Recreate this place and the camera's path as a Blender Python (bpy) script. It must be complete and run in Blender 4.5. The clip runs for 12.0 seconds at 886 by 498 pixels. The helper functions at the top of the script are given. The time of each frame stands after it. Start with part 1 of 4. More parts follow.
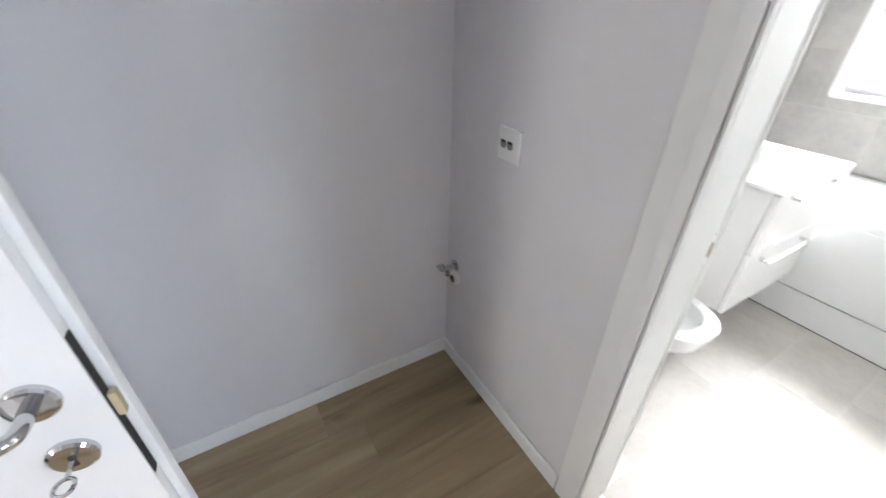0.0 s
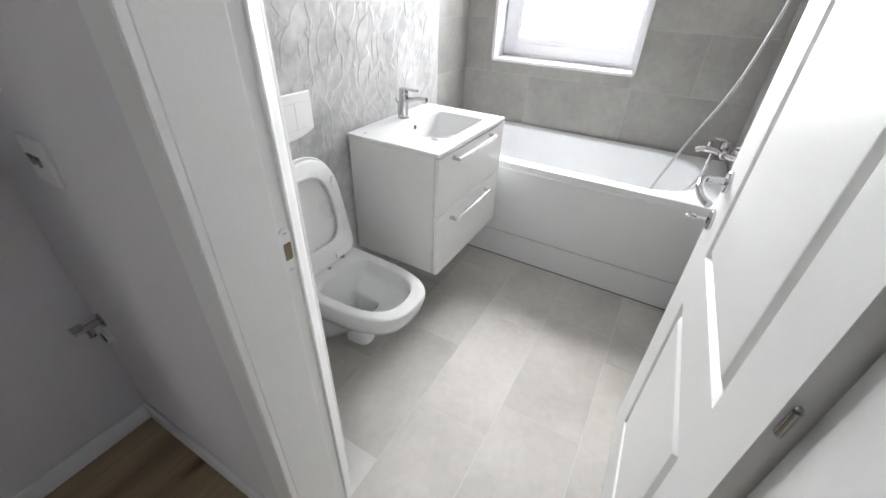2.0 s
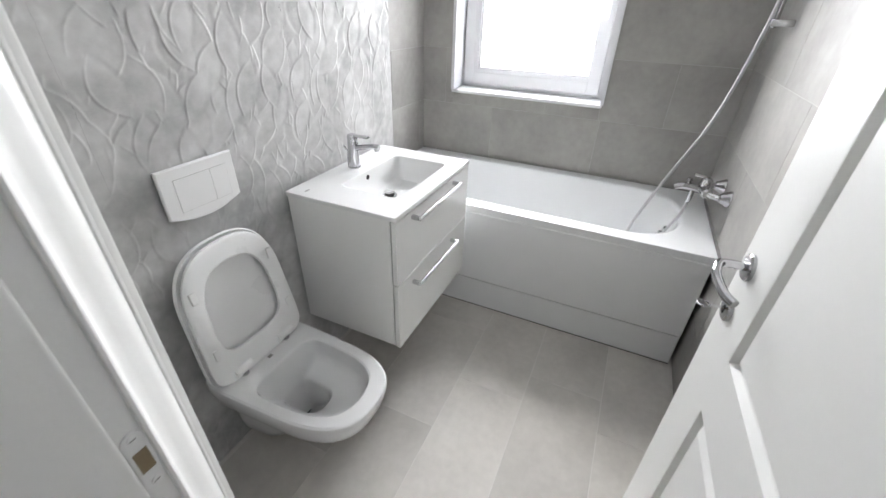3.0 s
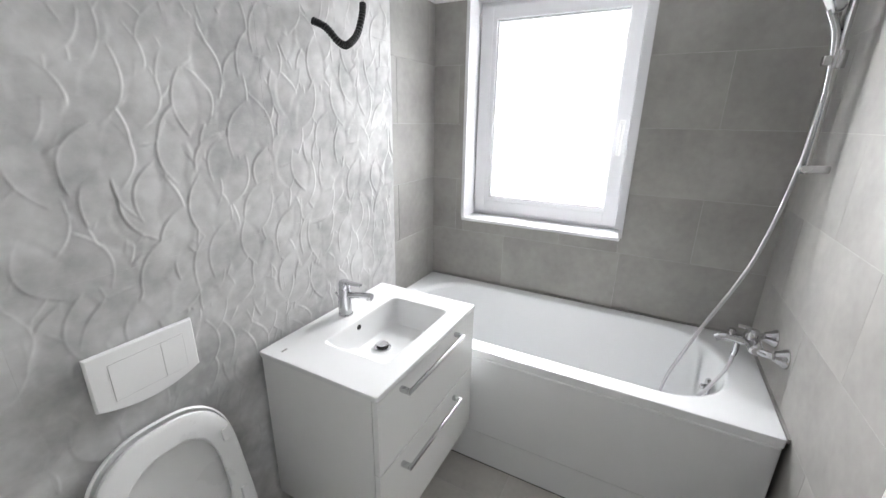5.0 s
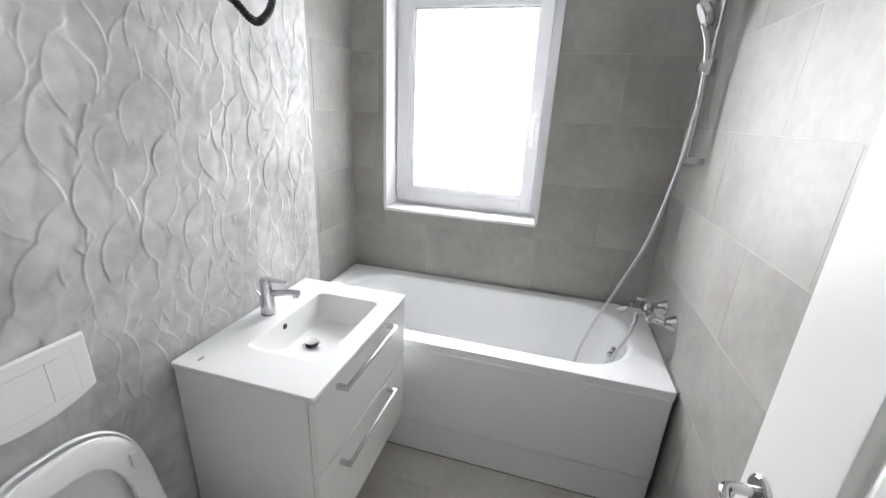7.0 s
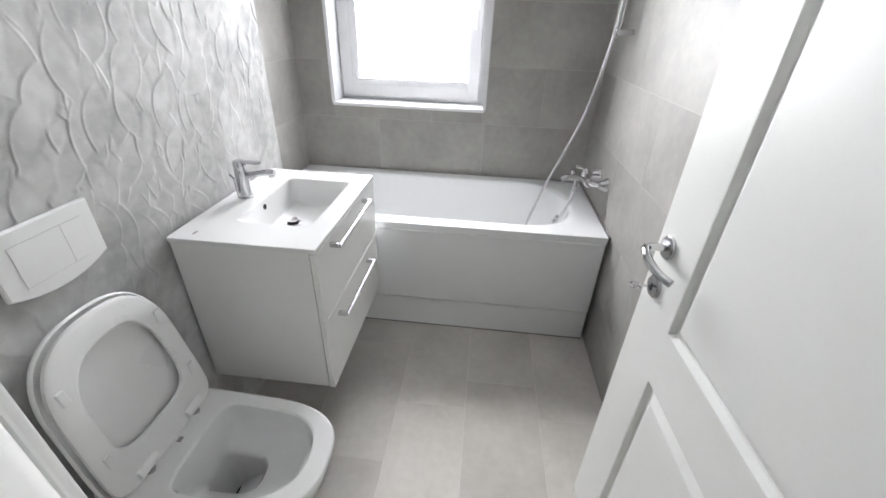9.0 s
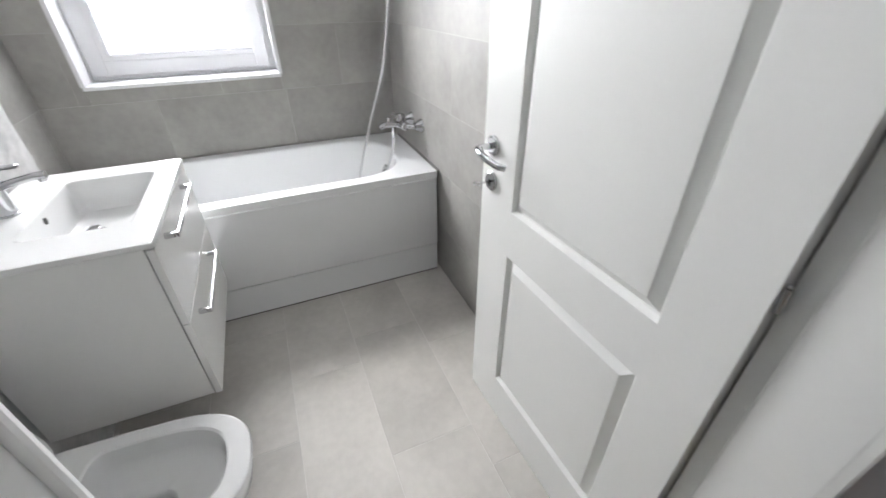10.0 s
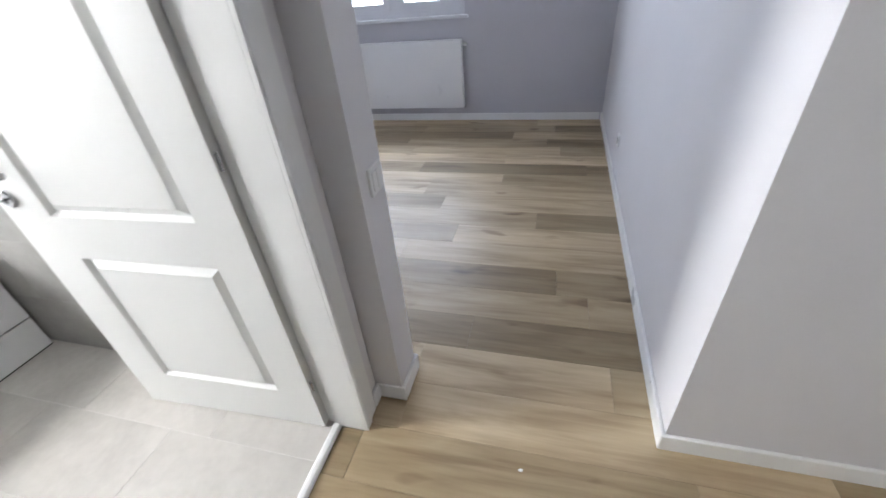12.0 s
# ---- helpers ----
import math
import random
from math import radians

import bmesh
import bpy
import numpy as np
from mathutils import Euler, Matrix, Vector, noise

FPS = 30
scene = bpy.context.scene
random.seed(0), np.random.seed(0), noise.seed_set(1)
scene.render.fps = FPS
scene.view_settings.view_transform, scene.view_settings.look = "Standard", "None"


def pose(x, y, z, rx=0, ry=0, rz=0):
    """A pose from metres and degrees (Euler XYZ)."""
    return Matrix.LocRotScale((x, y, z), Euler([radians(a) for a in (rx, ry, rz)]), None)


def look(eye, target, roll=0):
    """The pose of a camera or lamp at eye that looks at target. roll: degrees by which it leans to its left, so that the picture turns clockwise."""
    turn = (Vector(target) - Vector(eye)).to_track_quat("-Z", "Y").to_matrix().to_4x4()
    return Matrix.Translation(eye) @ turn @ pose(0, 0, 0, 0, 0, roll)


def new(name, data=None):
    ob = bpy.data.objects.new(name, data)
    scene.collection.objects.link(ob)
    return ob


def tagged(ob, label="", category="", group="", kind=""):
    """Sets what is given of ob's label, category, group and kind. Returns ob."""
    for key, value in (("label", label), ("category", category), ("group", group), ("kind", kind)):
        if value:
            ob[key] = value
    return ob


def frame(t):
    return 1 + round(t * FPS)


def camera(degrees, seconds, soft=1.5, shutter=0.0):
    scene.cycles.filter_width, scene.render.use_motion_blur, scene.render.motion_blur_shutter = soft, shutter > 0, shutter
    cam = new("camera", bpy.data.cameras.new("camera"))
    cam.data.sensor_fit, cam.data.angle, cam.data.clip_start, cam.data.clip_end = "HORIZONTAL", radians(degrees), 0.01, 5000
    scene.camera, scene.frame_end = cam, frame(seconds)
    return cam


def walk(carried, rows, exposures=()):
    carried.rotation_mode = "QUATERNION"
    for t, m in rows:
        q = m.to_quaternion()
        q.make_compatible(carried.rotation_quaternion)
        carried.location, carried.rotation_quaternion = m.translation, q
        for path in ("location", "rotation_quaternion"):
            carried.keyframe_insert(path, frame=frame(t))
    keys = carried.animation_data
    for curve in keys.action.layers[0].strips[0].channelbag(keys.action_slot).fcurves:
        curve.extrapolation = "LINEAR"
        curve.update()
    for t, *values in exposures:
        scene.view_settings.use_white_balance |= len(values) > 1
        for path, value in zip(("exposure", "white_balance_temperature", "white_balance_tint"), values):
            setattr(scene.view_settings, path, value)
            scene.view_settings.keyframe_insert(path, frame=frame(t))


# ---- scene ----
cam = camera(96.3, 12.0, shutter=0.25)
PATH = [
    (0, (0.043, 0.089, 1.357), (0.917, 1.538, 0.291), 1.2),
    (0.5, (0.056, 0.042, 1.32), (1.23, 1.136, 0.126), 0.1),
    (0.8, (0.114, 0.008, 1.307), (1.401, 0.963, 0.11), 0.4),
    (1, (0.17, -0.011, 1.305), (1.509, 0.872, 0.111), 0.4),
    (1.5, (0.357, -0.073, 1.318), (1.781, 0.74, 0.173), 1.3),
    (2, (0.486, -0.107, 1.333), (1.946, 0.689, 0.221), 2.4),
    (2.5, (0.634, -0.073, 1.349), (2.162, 0.637, 0.271), 3.3),
    (3, (0.756, 0.003, 1.374), (2.315, 0.693, 0.328), 1.8),
    (3.5, (0.864, 0.016, 1.383), (2.432, 0.822, 0.439), -0.5),
    (5.5, (1.018, 0.065, 1.517), (2.763, 0.886, 0.987), 2.6),
    (6, (1.018, 0.08, 1.533), (2.827, 0.759, 1.017), 3.5),
    (6.5, (1.005, 0.08, 1.518), (2.842, 0.644, 0.965), 3.4),
    (7, (0.997, 0.088, 1.484), (2.823, 0.575, 0.831), 2.9),
    (7.2, (0.993, 0.101, 1.462), (2.814, 0.564, 0.777), 2.7),
    (9, (0.781, 0.139, 1.375), (2.505, 0.294, 0.374), 2.1),
    (9.5, (0.756, 0.205, 1.342), (2.436, -0.033, 0.284), 1.0),
    (10, (0.681, 0.245, 1.314), (2.222, -0.406, 0.217), -0.5),
    (10.5, (0.569, 0.31, 1.299), (1.923, -0.668, 0.198), -2.5),
    (11, (0.399, 0.404, 1.28), (1.487, -0.868, 0.186), -3.8),
    (11.2, (0.352, 0.422, 1.28), (1.298, -0.945, 0.169), -3.8),
    (11.5, (0.262, 0.432, 1.274), (1.019, -1.048, 0.161), -4.5),
    (12, (0.189, 0.363, 1.268), (0.663, -1.223, 0.145), -5.2),
]
EXPOSURES = [(0.0, 1.6), (0.5, 1.35), (1.0, 1.1), (2.0, 0.55), (3.5, 0.2), (5.5, 0.12), (7.0, 0.1), (9.0, 0.18), (10.0, 0.3), (10.5, 0.5), (11.0, 0.75), (11.5, 0.82), (12.0, 0.85)]
walk(cam, [(t, look(eye, target, roll)) for t, eye, target, roll in PATH], EXPOSURES)


# ---- light ----
world = bpy.data.worlds.new("overcast_sky")
scene.world = world
world.use_nodes = True
wn = world.node_tree.nodes
sky = wn.new("ShaderNodeTexSky")
sky.sky_type, sky.sun_disc = "NISHITA", False
sky.sun_elevation, sky.sun_rotation = radians(40), radians(60)
wn["Background"].inputs["Strength"].default_value = 0.1
world.node_tree.links.new(sky.outputs["Color"], wn["Background"].inputs["Color"])


def lamp(name, m, sx, sy, watts, colour):
    data = bpy.data.lights.new(name, "AREA")
    data.shape, data.size, data.size_y, data.energy, data.color = "RECTANGLE", sx, sy, watts, colour
    ob = new(name, data)
    ob.matrix_world = m
    return ob


overcast = bpy.data.lights.new("sun", "SUN")
overcast.energy, overcast.angle, overcast.color = 1.0, radians(15), (1.0, 0.97, 0.93)
new("sun", overcast).matrix_world = look((8, 4, 10), (0, 0, 0))
# daylight standing in the two window openings
lamp("bath_window_daylight", look((3.74, 0.92, 1.72), (1.74, 0.12, 0.98)), 1.60, 1.90, 235, (0.95, 0.965, 1.0))
lamp("living_window_daylight", look((1.95, -4.70, 1.78), (1.85, 0, 1.40)), 2.6, 1.7, 110, (0.72, 0.815, 1.0))
# added fill for the hall, shining from a made-up side room out of view
lamp("hall_fill_light", look((-3.30, -0.55, 1.55), (0.7, 0.75, 1.00)), 0.80, 1.3, 11, (1.0, 0.95, 0.89))


# ---- materials ----
def material(name):
    m = bpy.data.materials.new(name)
    m.use_nodes = True
    return m, m.node_tree.nodes, m.node_tree.links, m.node_tree.nodes["Principled BSDF"]


def ramp(n, stops):
    r = n.new("ShaderNodeValToRGB")
    el = r.color_ramp.elements
    while len(el) < len(stops):
        el.new(0.5)
    for e, (p, c) in zip(el, stops):
        e.position, e.color = p, (*c, 1)
    return r


def surface(name, colour, rough=0.5, metal=0.0, var=0.06, scale=3.0, fine=60.0, bump=0.05, piece=0.0, coat=0.0, rough_var=0.08):
    """A plain surface with broad clouding, fine grain, gloss variation and slight relief."""
    m, n, l, p = material(name)
    geo = n.new("ShaderNodeNewGeometry")
    big, small = n.new("ShaderNodeTexNoise"), n.new("ShaderNodeTexNoise")
    big.inputs["Scale"].default_value, big.inputs["Detail"].default_value = scale, 6
    small.inputs["Scale"].default_value, small.inputs["Detail"].default_value = fine, 4
    shift = n.new("ShaderNodeVectorMath")
    info = n.new("ShaderNodeObjectInfo")
    shift.operation = "ADD"
    l.new(geo.outputs["Position"], shift.inputs[0])
    if piece:
        far = n.new("ShaderNodeMath")
        far.operation = "MULTIPLY"
        far.inputs[1].default_value = 37.0
        l.new(info.outputs["Random"], far.inputs[0])
        l.new(far.outputs[0], shift.inputs[1])
    for t in (big, small):
        l.new(shift.outputs[0], t.inputs["Vector"])
    mix = n.new("ShaderNodeMath")
    mix.operation = "MULTIPLY_ADD"
    mix.inputs[1].default_value = 0.3
    l.new(small.outputs["Fac"], mix.inputs[0])
    l.new(big.outputs["Fac"], mix.inputs[2])
    lo = [c * (1 - var) for c in colour]
    hi = [min(1, c * (1 + var)) for c in colour]
    r = ramp(n, [(0.42, lo), (0.86, hi)])
    l.new(mix.outputs[0], r.inputs["Fac"])
    out = r.outputs["Color"]
    if piece:
        hue = n.new("ShaderNodeHueSaturation")
        val = n.new("ShaderNodeMapRange")
        val.inputs["To Min"].default_value, val.inputs["To Max"].default_value = 1 - piece, 1 + piece
        l.new(info.outputs["Random"], val.inputs["Value"])
        l.new(val.outputs[0], hue.inputs["Value"])
        l.new(out, hue.inputs["Color"])
        out = hue.outputs["Color"]
    l.new(out, p.inputs["Base Color"])
    rr = n.new("ShaderNodeMapRange")
    rr.inputs["To Min"].default_value, rr.inputs["To Max"].default_value = max(0.02, rough - rough_var), rough + rough_var
    l.new(big.outputs["Fac"], rr.inputs["Value"])
    l.new(rr.outputs[0], p.inputs["Roughness"])
    p.inputs["Metallic"].default_value = metal
    p.inputs["Coat Weight"].default_value = coat
    if bump:
        b = n.new("ShaderNodeBump")
        b.inputs["Strength"].default_value, b.inputs["Distance"].default_value = bump, 0.004
        l.new(small.outputs["Fac"], b.inputs["Height"])
        l.new(b.outputs["Normal"], p.inputs["Normal"])
    return m


def oak(name):
    """Oiled oak laminate: long grain along x, every plank with its own tone, a few knots."""
    m, n, l, p = material(name)
    geo, info = n.new("ShaderNodeNewGeometry"), n.new("ShaderNodeObjectInfo")
    isle = n.new("ShaderNodeMath")
    isle.operation = "ADD"
    l.new(info.outputs["Random"], isle.inputs[0])
    l.new(geo.outputs["Random Per Island"], isle.inputs[1])
    off = n.new("ShaderNodeMath")
    off.operation = "MULTIPLY"
    off.inputs[1].default_value = 23.0
    l.new(isle.outputs[0], off.inputs[0])
    add = n.new("ShaderNodeVectorMath")
    add.operation = "ADD"
    l.new(geo.outputs["Position"], add.inputs[0])
    l.new(off.outputs[0], add.inputs[1])
    tex = []
    for sc, detail, dist in (((0.8, 6.0, 1.0), 5, 0.8), ((2.2, 34.0, 1.0), 6, 0.5), ((2.2, 5.5, 1.0), 2, 0.0)):
        mp = n.new("ShaderNodeMapping")
        mp.inputs["Scale"].default_value = sc
        l.new(add.outputs[0], mp.inputs["Vector"])
        t = n.new("ShaderNodeTexNoise")
        t.inputs["Scale"].default_value, t.inputs["Detail"].default_value, t.inputs["Distortion"].default_value = 1.6, detail, dist
        l.new(mp.outputs[0], t.inputs["Vector"])
        tex.append(t)
    mixer = n.new("ShaderNodeMath")
    mixer.operation = "MULTIPLY_ADD"
    mixer.inputs[1].default_value = 0.30
    l.new(tex[1].outputs["Fac"], mixer.inputs[0])
    l.new(tex[0].outputs["Fac"], mixer.inputs[2])
    r = ramp(n, [(0.42, (0.255, 0.172, 0.082)), (0.64, (0.385, 0.280, 0.148)), (0.90, (0.500, 0.385, 0.222))])
    l.new(mixer.outputs[0], r.inputs["Fac"])
    knots = ramp(n, [(0.66, (1, 1, 1)), (0.77, (0.52, 0.44, 0.37))])
    l.new(tex[2].outputs["Fac"], knots.inputs["Fac"])
    dark = n.new("ShaderNodeMix")
    dark.data_type, dark.blend_type = "RGBA", "MULTIPLY"
    dark.inputs["Factor"].default_value = 1.0
    l.new(r.outputs["Color"], dark.inputs["A"])
    l.new(knots.outputs["Color"], dark.inputs["B"])
    hue, val, sat = n.new("ShaderNodeHueSaturation"), n.new("ShaderNodeMapRange"), n.new("ShaderNodeMapRange")
    val.inputs["To Min"].default_value, val.inputs["To Max"].default_value = 0.36, 1.60
    sat.inputs["From Max"].default_value = 2.0
    sat.inputs["To Min"].default_value, sat.inputs["To Max"].default_value = 1.04, 0.76
    val.inputs["From Min"].default_value, val.inputs["From Max"].default_value = 0.25, 1.75
    l.new(isle.outputs[0], val.inputs["Value"])
    l.new(isle.outputs[0], sat.inputs["Value"])
    l.new(val.outputs[0], hue.inputs["Value"])
    l.new(sat.outputs[0], hue.inputs["Saturation"])
    l.new(dark.outputs["Result"], hue.inputs["Color"])
    l.new(hue.outputs["Color"], p.inputs["Base Color"])
    p.inputs["Roughness"].default_value = 0.42
    b = n.new("ShaderNodeBump")
    b.inputs["Strength"].default_value, b.inputs["Distance"].default_value = 0.12, 0.002
    l.new(tex[1].outputs["Fac"], b.inputs["Height"])
    l.new(b.outputs["Normal"], p.inputs["Normal"])
    return m


def clear(name, rough, tint):
    m, n, l, p = material(name)
    p.inputs["Base Color"].default_value = (*tint, 1)
    p.inputs["Transmission Weight"].default_value = 1.0
    p.inputs["Roughness"].default_value = rough
    p.inputs["IOR"].default_value = 1.45
    return m


PAINT = surface("wall_paint", (0.73, 0.715, 0.725), 0.75, var=0.03, scale=1.5, fine=180, bump=0.12)
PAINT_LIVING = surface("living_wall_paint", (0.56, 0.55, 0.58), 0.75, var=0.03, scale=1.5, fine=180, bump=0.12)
PAINT_BATH = surface("bath_wall_paint", (0.80, 0.80, 0.80), 0.75, var=0.02, scale=1.5, fine=180, bump=0.08)
CEIL = surface("ceiling_paint", (0.82, 0.82, 0.82), 0.8, var=0.02, scale=1.5, fine=150, bump=0.08)
GREY = surface("grey_stone_tile", (0.310, 0.300, 0.282), 0.52, var=0.20, scale=3.0, fine=30, bump=0.05, piece=0.035)
FLOORGREY = surface("grey_floor_tile", (0.545, 0.520, 0.485), 0.66, var=0.15, scale=3.0, fine=34, bump=0.05, piece=0.045)
RELIEF = surface("pale_marbled_relief_tile", (0.46, 0.457, 0.45), 0.62, var=0.28, scale=6.5, fine=26, bump=0.03)
GROUT = surface("grout", (0.47, 0.46, 0.44), 0.85, var=0.06, scale=12, fine=120, bump=0.2)
GROUT_PALE = surface("pale_grout", (0.66, 0.64, 0.61), 0.85, var=0.06, scale=12, fine=120, bump=0.2)
SKIRTING = surface("white_skirting_paint", (0.87, 0.87, 0.86), 0.30, var=0.015, scale=2.0, fine=90, bump=0.01)
LACQUER = surface("white_lacquer", (0.83, 0.83, 0.815), 0.22, var=0.015, scale=2.0, fine=90, bump=0.01)
DOORPAINT = surface("white_door_paint", (0.81, 0.81, 0.79), 0.42, var=0.02, scale=2.0, fine=130, bump=0.05)
CERAMIC = surface("white_ceramic", (0.78, 0.78, 0.775), 0.16, var=0.01, scale=2.0, fine=60, bump=0.0, rough_var=0.03)
ACRYLIC = surface("white_acrylic", (0.79, 0.795, 0.80), 0.14, var=0.012, scale=1.5, fine=60, bump=0.0, rough_var=0.04)
PLASTIC = surface("white_plastic", (0.84, 0.84, 0.83), 0.30, var=0.015, scale=5, fine=100, bump=0.01)
UPVC = surface("white_upvc", (0.72, 0.72, 0.735), 0.33, var=0.015, scale=3, fine=100, bump=0.01)
RADIATOR = surface("radiator_enamel", (0.80, 0.80, 0.80), 0.3, var=0.01, scale=3, fine=90, bump=0.02)
CHROME = surface("chrome", (0.56, 0.56, 0.57), 0.07, metal=1.0, var=0.02, scale=10, fine=90, bump=0.0, rough_var=0.03)
BRUSHED = surface("satin_nickel", (0.60, 0.59, 0.57), 0.26, metal=1.0, var=0.05, scale=14, fine=160, bump=0.03)
HOSE = surface("braided_steel_hose", (0.50, 0.50, 0.51), 0.34, metal=0.8, var=0.05, scale=60, fine=600, bump=0.1)
BLACK = surface("black_plastic", (0.012, 0.012, 0.013), 0.45, var=0.2, scale=20, fine=100, bump=0.05)
# near-black; also stands in for the shade inside holes and slits
DARK = surface("dark_gap", (0.03, 0.028, 0.026), 0.8, var=0.2, scale=20, fine=90, bump=0.05)
SILICONE = surface("grey_silicone", (0.25, 0.24, 0.23), 0.5, var=0.1, scale=20, fine=90, bump=0.05)
RECESS = surface("brown_wood_recess", (0.26, 0.20, 0.12), 0.7, var=0.15, scale=20, fine=90, bump=0.1)
BRASS = surface("pale_brass", (0.72, 0.62, 0.42), 0.35, metal=0.6, var=0.06, scale=20, fine=120, bump=0.05)
OAK = oak("oak_laminate")
FROSTED = clear("frosted_glass", 0.45, (0.97, 0.98, 0.98))
GLASS = clear("clear_glass", 0.02, (0.98, 0.99, 0.99))


# ---- building helpers ----
def mesh_ob(name, bm, mat_, smooth=True):
    bmesh.ops.recalc_face_normals(bm, faces=bm.faces)
    me = bpy.data.meshes.new(name)
    bm.to_mesh(me)
    bm.free()
    me.materials.append(mat_)
    if smooth:
        me.shade_smooth()
        me.set_sharp_from_angle(angle=radians(32))
    ob = new(name, me)
    if smooth:
        wn_ = ob.modifiers.new("weighted", "WEIGHTED_NORMAL")
        wn_.keep_sharp = True
    return ob


def part(name, bm, mat_, parent, label=""):
    ob = mesh_ob(name, bm, mat_)
    ob.parent = parent
    return tagged(ob, label)


def thing(name, label, category, m=None, group="", kind=""):
    ob = new(name)
    if m is not None:
        ob.matrix_world = m
    return tagged(ob, label, category, group, kind)


def add_box(bm, x0, x1, y0, y1, z0, z1, bev=0.0, seg=2):
    got = bmesh.ops.create_cube(bm, size=1.0, matrix=Matrix.LocRotScale(((x0 + x1) / 2, (y0 + y1) / 2, (z0 + z1) / 2), None, (x1 - x0, y1 - y0, z1 - z0)))
    if bev:
        edges = {e for v in got["verts"] for e in v.link_edges}
        bmesh.ops.bevel(bm, geom=list(edges), offset=bev, segments=seg, affect="EDGES", profile=0.5)
    return bm


def box(x0, x1, y0, y1, z0, z1, bev=0.0, seg=2):
    return add_box(bmesh.new(), x0, x1, y0, y1, z0, z1, bev, seg)


def boxes(*rows):
    bm = bmesh.new()
    for r in rows:
        add_box(bm, *r)
    return bm


def add_cyl(bm, a, b, r0, r1=None, n=24):
    """A round bar from a to b."""
    a, b = Vector(a), Vector(b)
    r1 = r0 if r1 is None else r1
    m = Matrix.Translation((a + b) / 2) @ (b - a).to_track_quat("Z", "Y").to_matrix().to_4x4()
    bmesh.ops.create_cone(bm, cap_ends=True, segments=n, radius1=r0, radius2=r1, depth=(b - a).length, matrix=m)
    return bm


def cyl(a, b, r0, r1=None, n=24):
    return add_cyl(bmesh.new(), a, b, r0, r1, n)


def loft(rings, close_first=True, close_last=True):
    """Joins rings of points, each of the same length, into a skin."""
    bm = bmesh.new()
    vs = [[bm.verts.new(p) for p in ring] for ring in rings]
    k = len(vs[0])
    for a, b in zip(vs, vs[1:]):
        for i in range(k):
            bm.faces.new((a[i], a[(i + 1) % k], b[(i + 1) % k], b[i]))
    if close_first:
        bm.faces.new(vs[0])
    if close_last:
        bm.faces.new(vs[-1])
    return bm


def lathe(a, b, profile, n=28):
    """A turned body along a to b; profile: pairs of distance along the axis in metres and radius."""
    a, b = Vector(a), Vector(b)
    q = (b - a).to_track_quat("Z", "Y")
    return loft([[a + q @ Vector((r * math.cos(2 * math.pi * i / n), r * math.sin(2 * math.pi * i / n), d)) for i in range(n)] for d, r in profile])


def smooth_line(points, steps=10):
    """A rounded line through a few points."""
    pts = [Vector(p) for p in points]
    ext = [2 * pts[0] - pts[1], *pts, 2 * pts[-1] - pts[-2]]
    out = []
    for i in range(1, len(ext) - 2):
        p0, p1, p2, p3 = ext[i - 1:i + 3]
        for k in range(steps):
            t = k / steps
            out.append(0.5 * (2 * p1 + (p2 - p0) * t + (2 * p0 - 5 * p1 + 4 * p2 - p3) * t * t + (3 * p1 - p0 - 3 * p2 + p3) * t ** 3))
    return out + [pts[-1]]


def tube(points, radius, n=10, ribs=0.0):
    """A round tube along a line; ribs: relief of a corrugated tube."""
    rings, side = [], None
    for i, p in enumerate(points):
        d = (points[min(i + 1, len(points) - 1)] - points[max(i - 1, 0)]).normalized()
        if side is None:
            side = d.orthogonal().normalized()
        side = (side - d * side.dot(d)).normalized()
        up = d.cross(side)
        r = radius * (1 + (ribs if i % 2 else -ribs))
        rings.append([p + r * (math.cos(2 * math.pi * k / n) * side + math.sin(2 * math.pi * k / n) * up) for k in range(n)])
    return loft(rings)


def rounded(x0, x1, y0, y1, r, z, per=8):
    """A rounded rectangle as a ring of points."""
    ring = []
    for cx, cy, a0 in ((x1 - r, y1 - r, 0), (x0 + r, y1 - r, 90), (x0 + r, y0 + r, 180), (x1 - r, y0 + r, 270)):
        for k in range(per + 1):
            a = radians(a0 + 90 * k / per)
            ring.append(Vector((cx + r * math.cos(a), cy + r * math.sin(a), z)))
    return ring


def structure(name, bm, mat_, label, category):
    return tagged(mesh_ob(name, bm, mat_, smooth=False), label, category, kind="structure")


# ---- large structure ----
H = 2.52
TILE_TOP = 2.057
floor_1 = structure("floor_1", boxes((-3.2, 0.832, -4.12, 1.40, -0.15, -0.010), (0.832, 3.40, -4.12, -0.60, -0.15, -0.010)), DARK, "oak laminate floor of long planks", "floor")
floor_2 = structure("floor_2", box(0.832, 3.40, -0.60, 1.40, -0.15, -0.0012), GROUT_PALE, "bathroom floor of grey stone tiles", "floor")
structure("ceiling", box(-3.2, 3.40, -4.12, 1.40, H, H + 0.12), CEIL, "smooth white painted ceiling", "ceiling")
structure("wall_north", box(-3.2, 3.40, 1.20, 1.40, -0.01, H), PAINT, "smooth pale lilac-white painted wall", "wall")
wall_partition = structure("wall_partition", boxes((0.735, 0.851, 0.41, 1.20, -0.01, H), (0.735, 0.851, -0.452, -0.33, -0.01, H), (0.735, 0.851, -0.33, 0.41, 2.055, H)), PAINT, "pale painted partition wall with a doorway", "wall")
wall_south = structure("wall_bath_south", box(0.634, 3.40, -0.60, -0.4550, -0.01, H), PAINT, "pale painted wall beside the bath, tiled on one face", "wall")
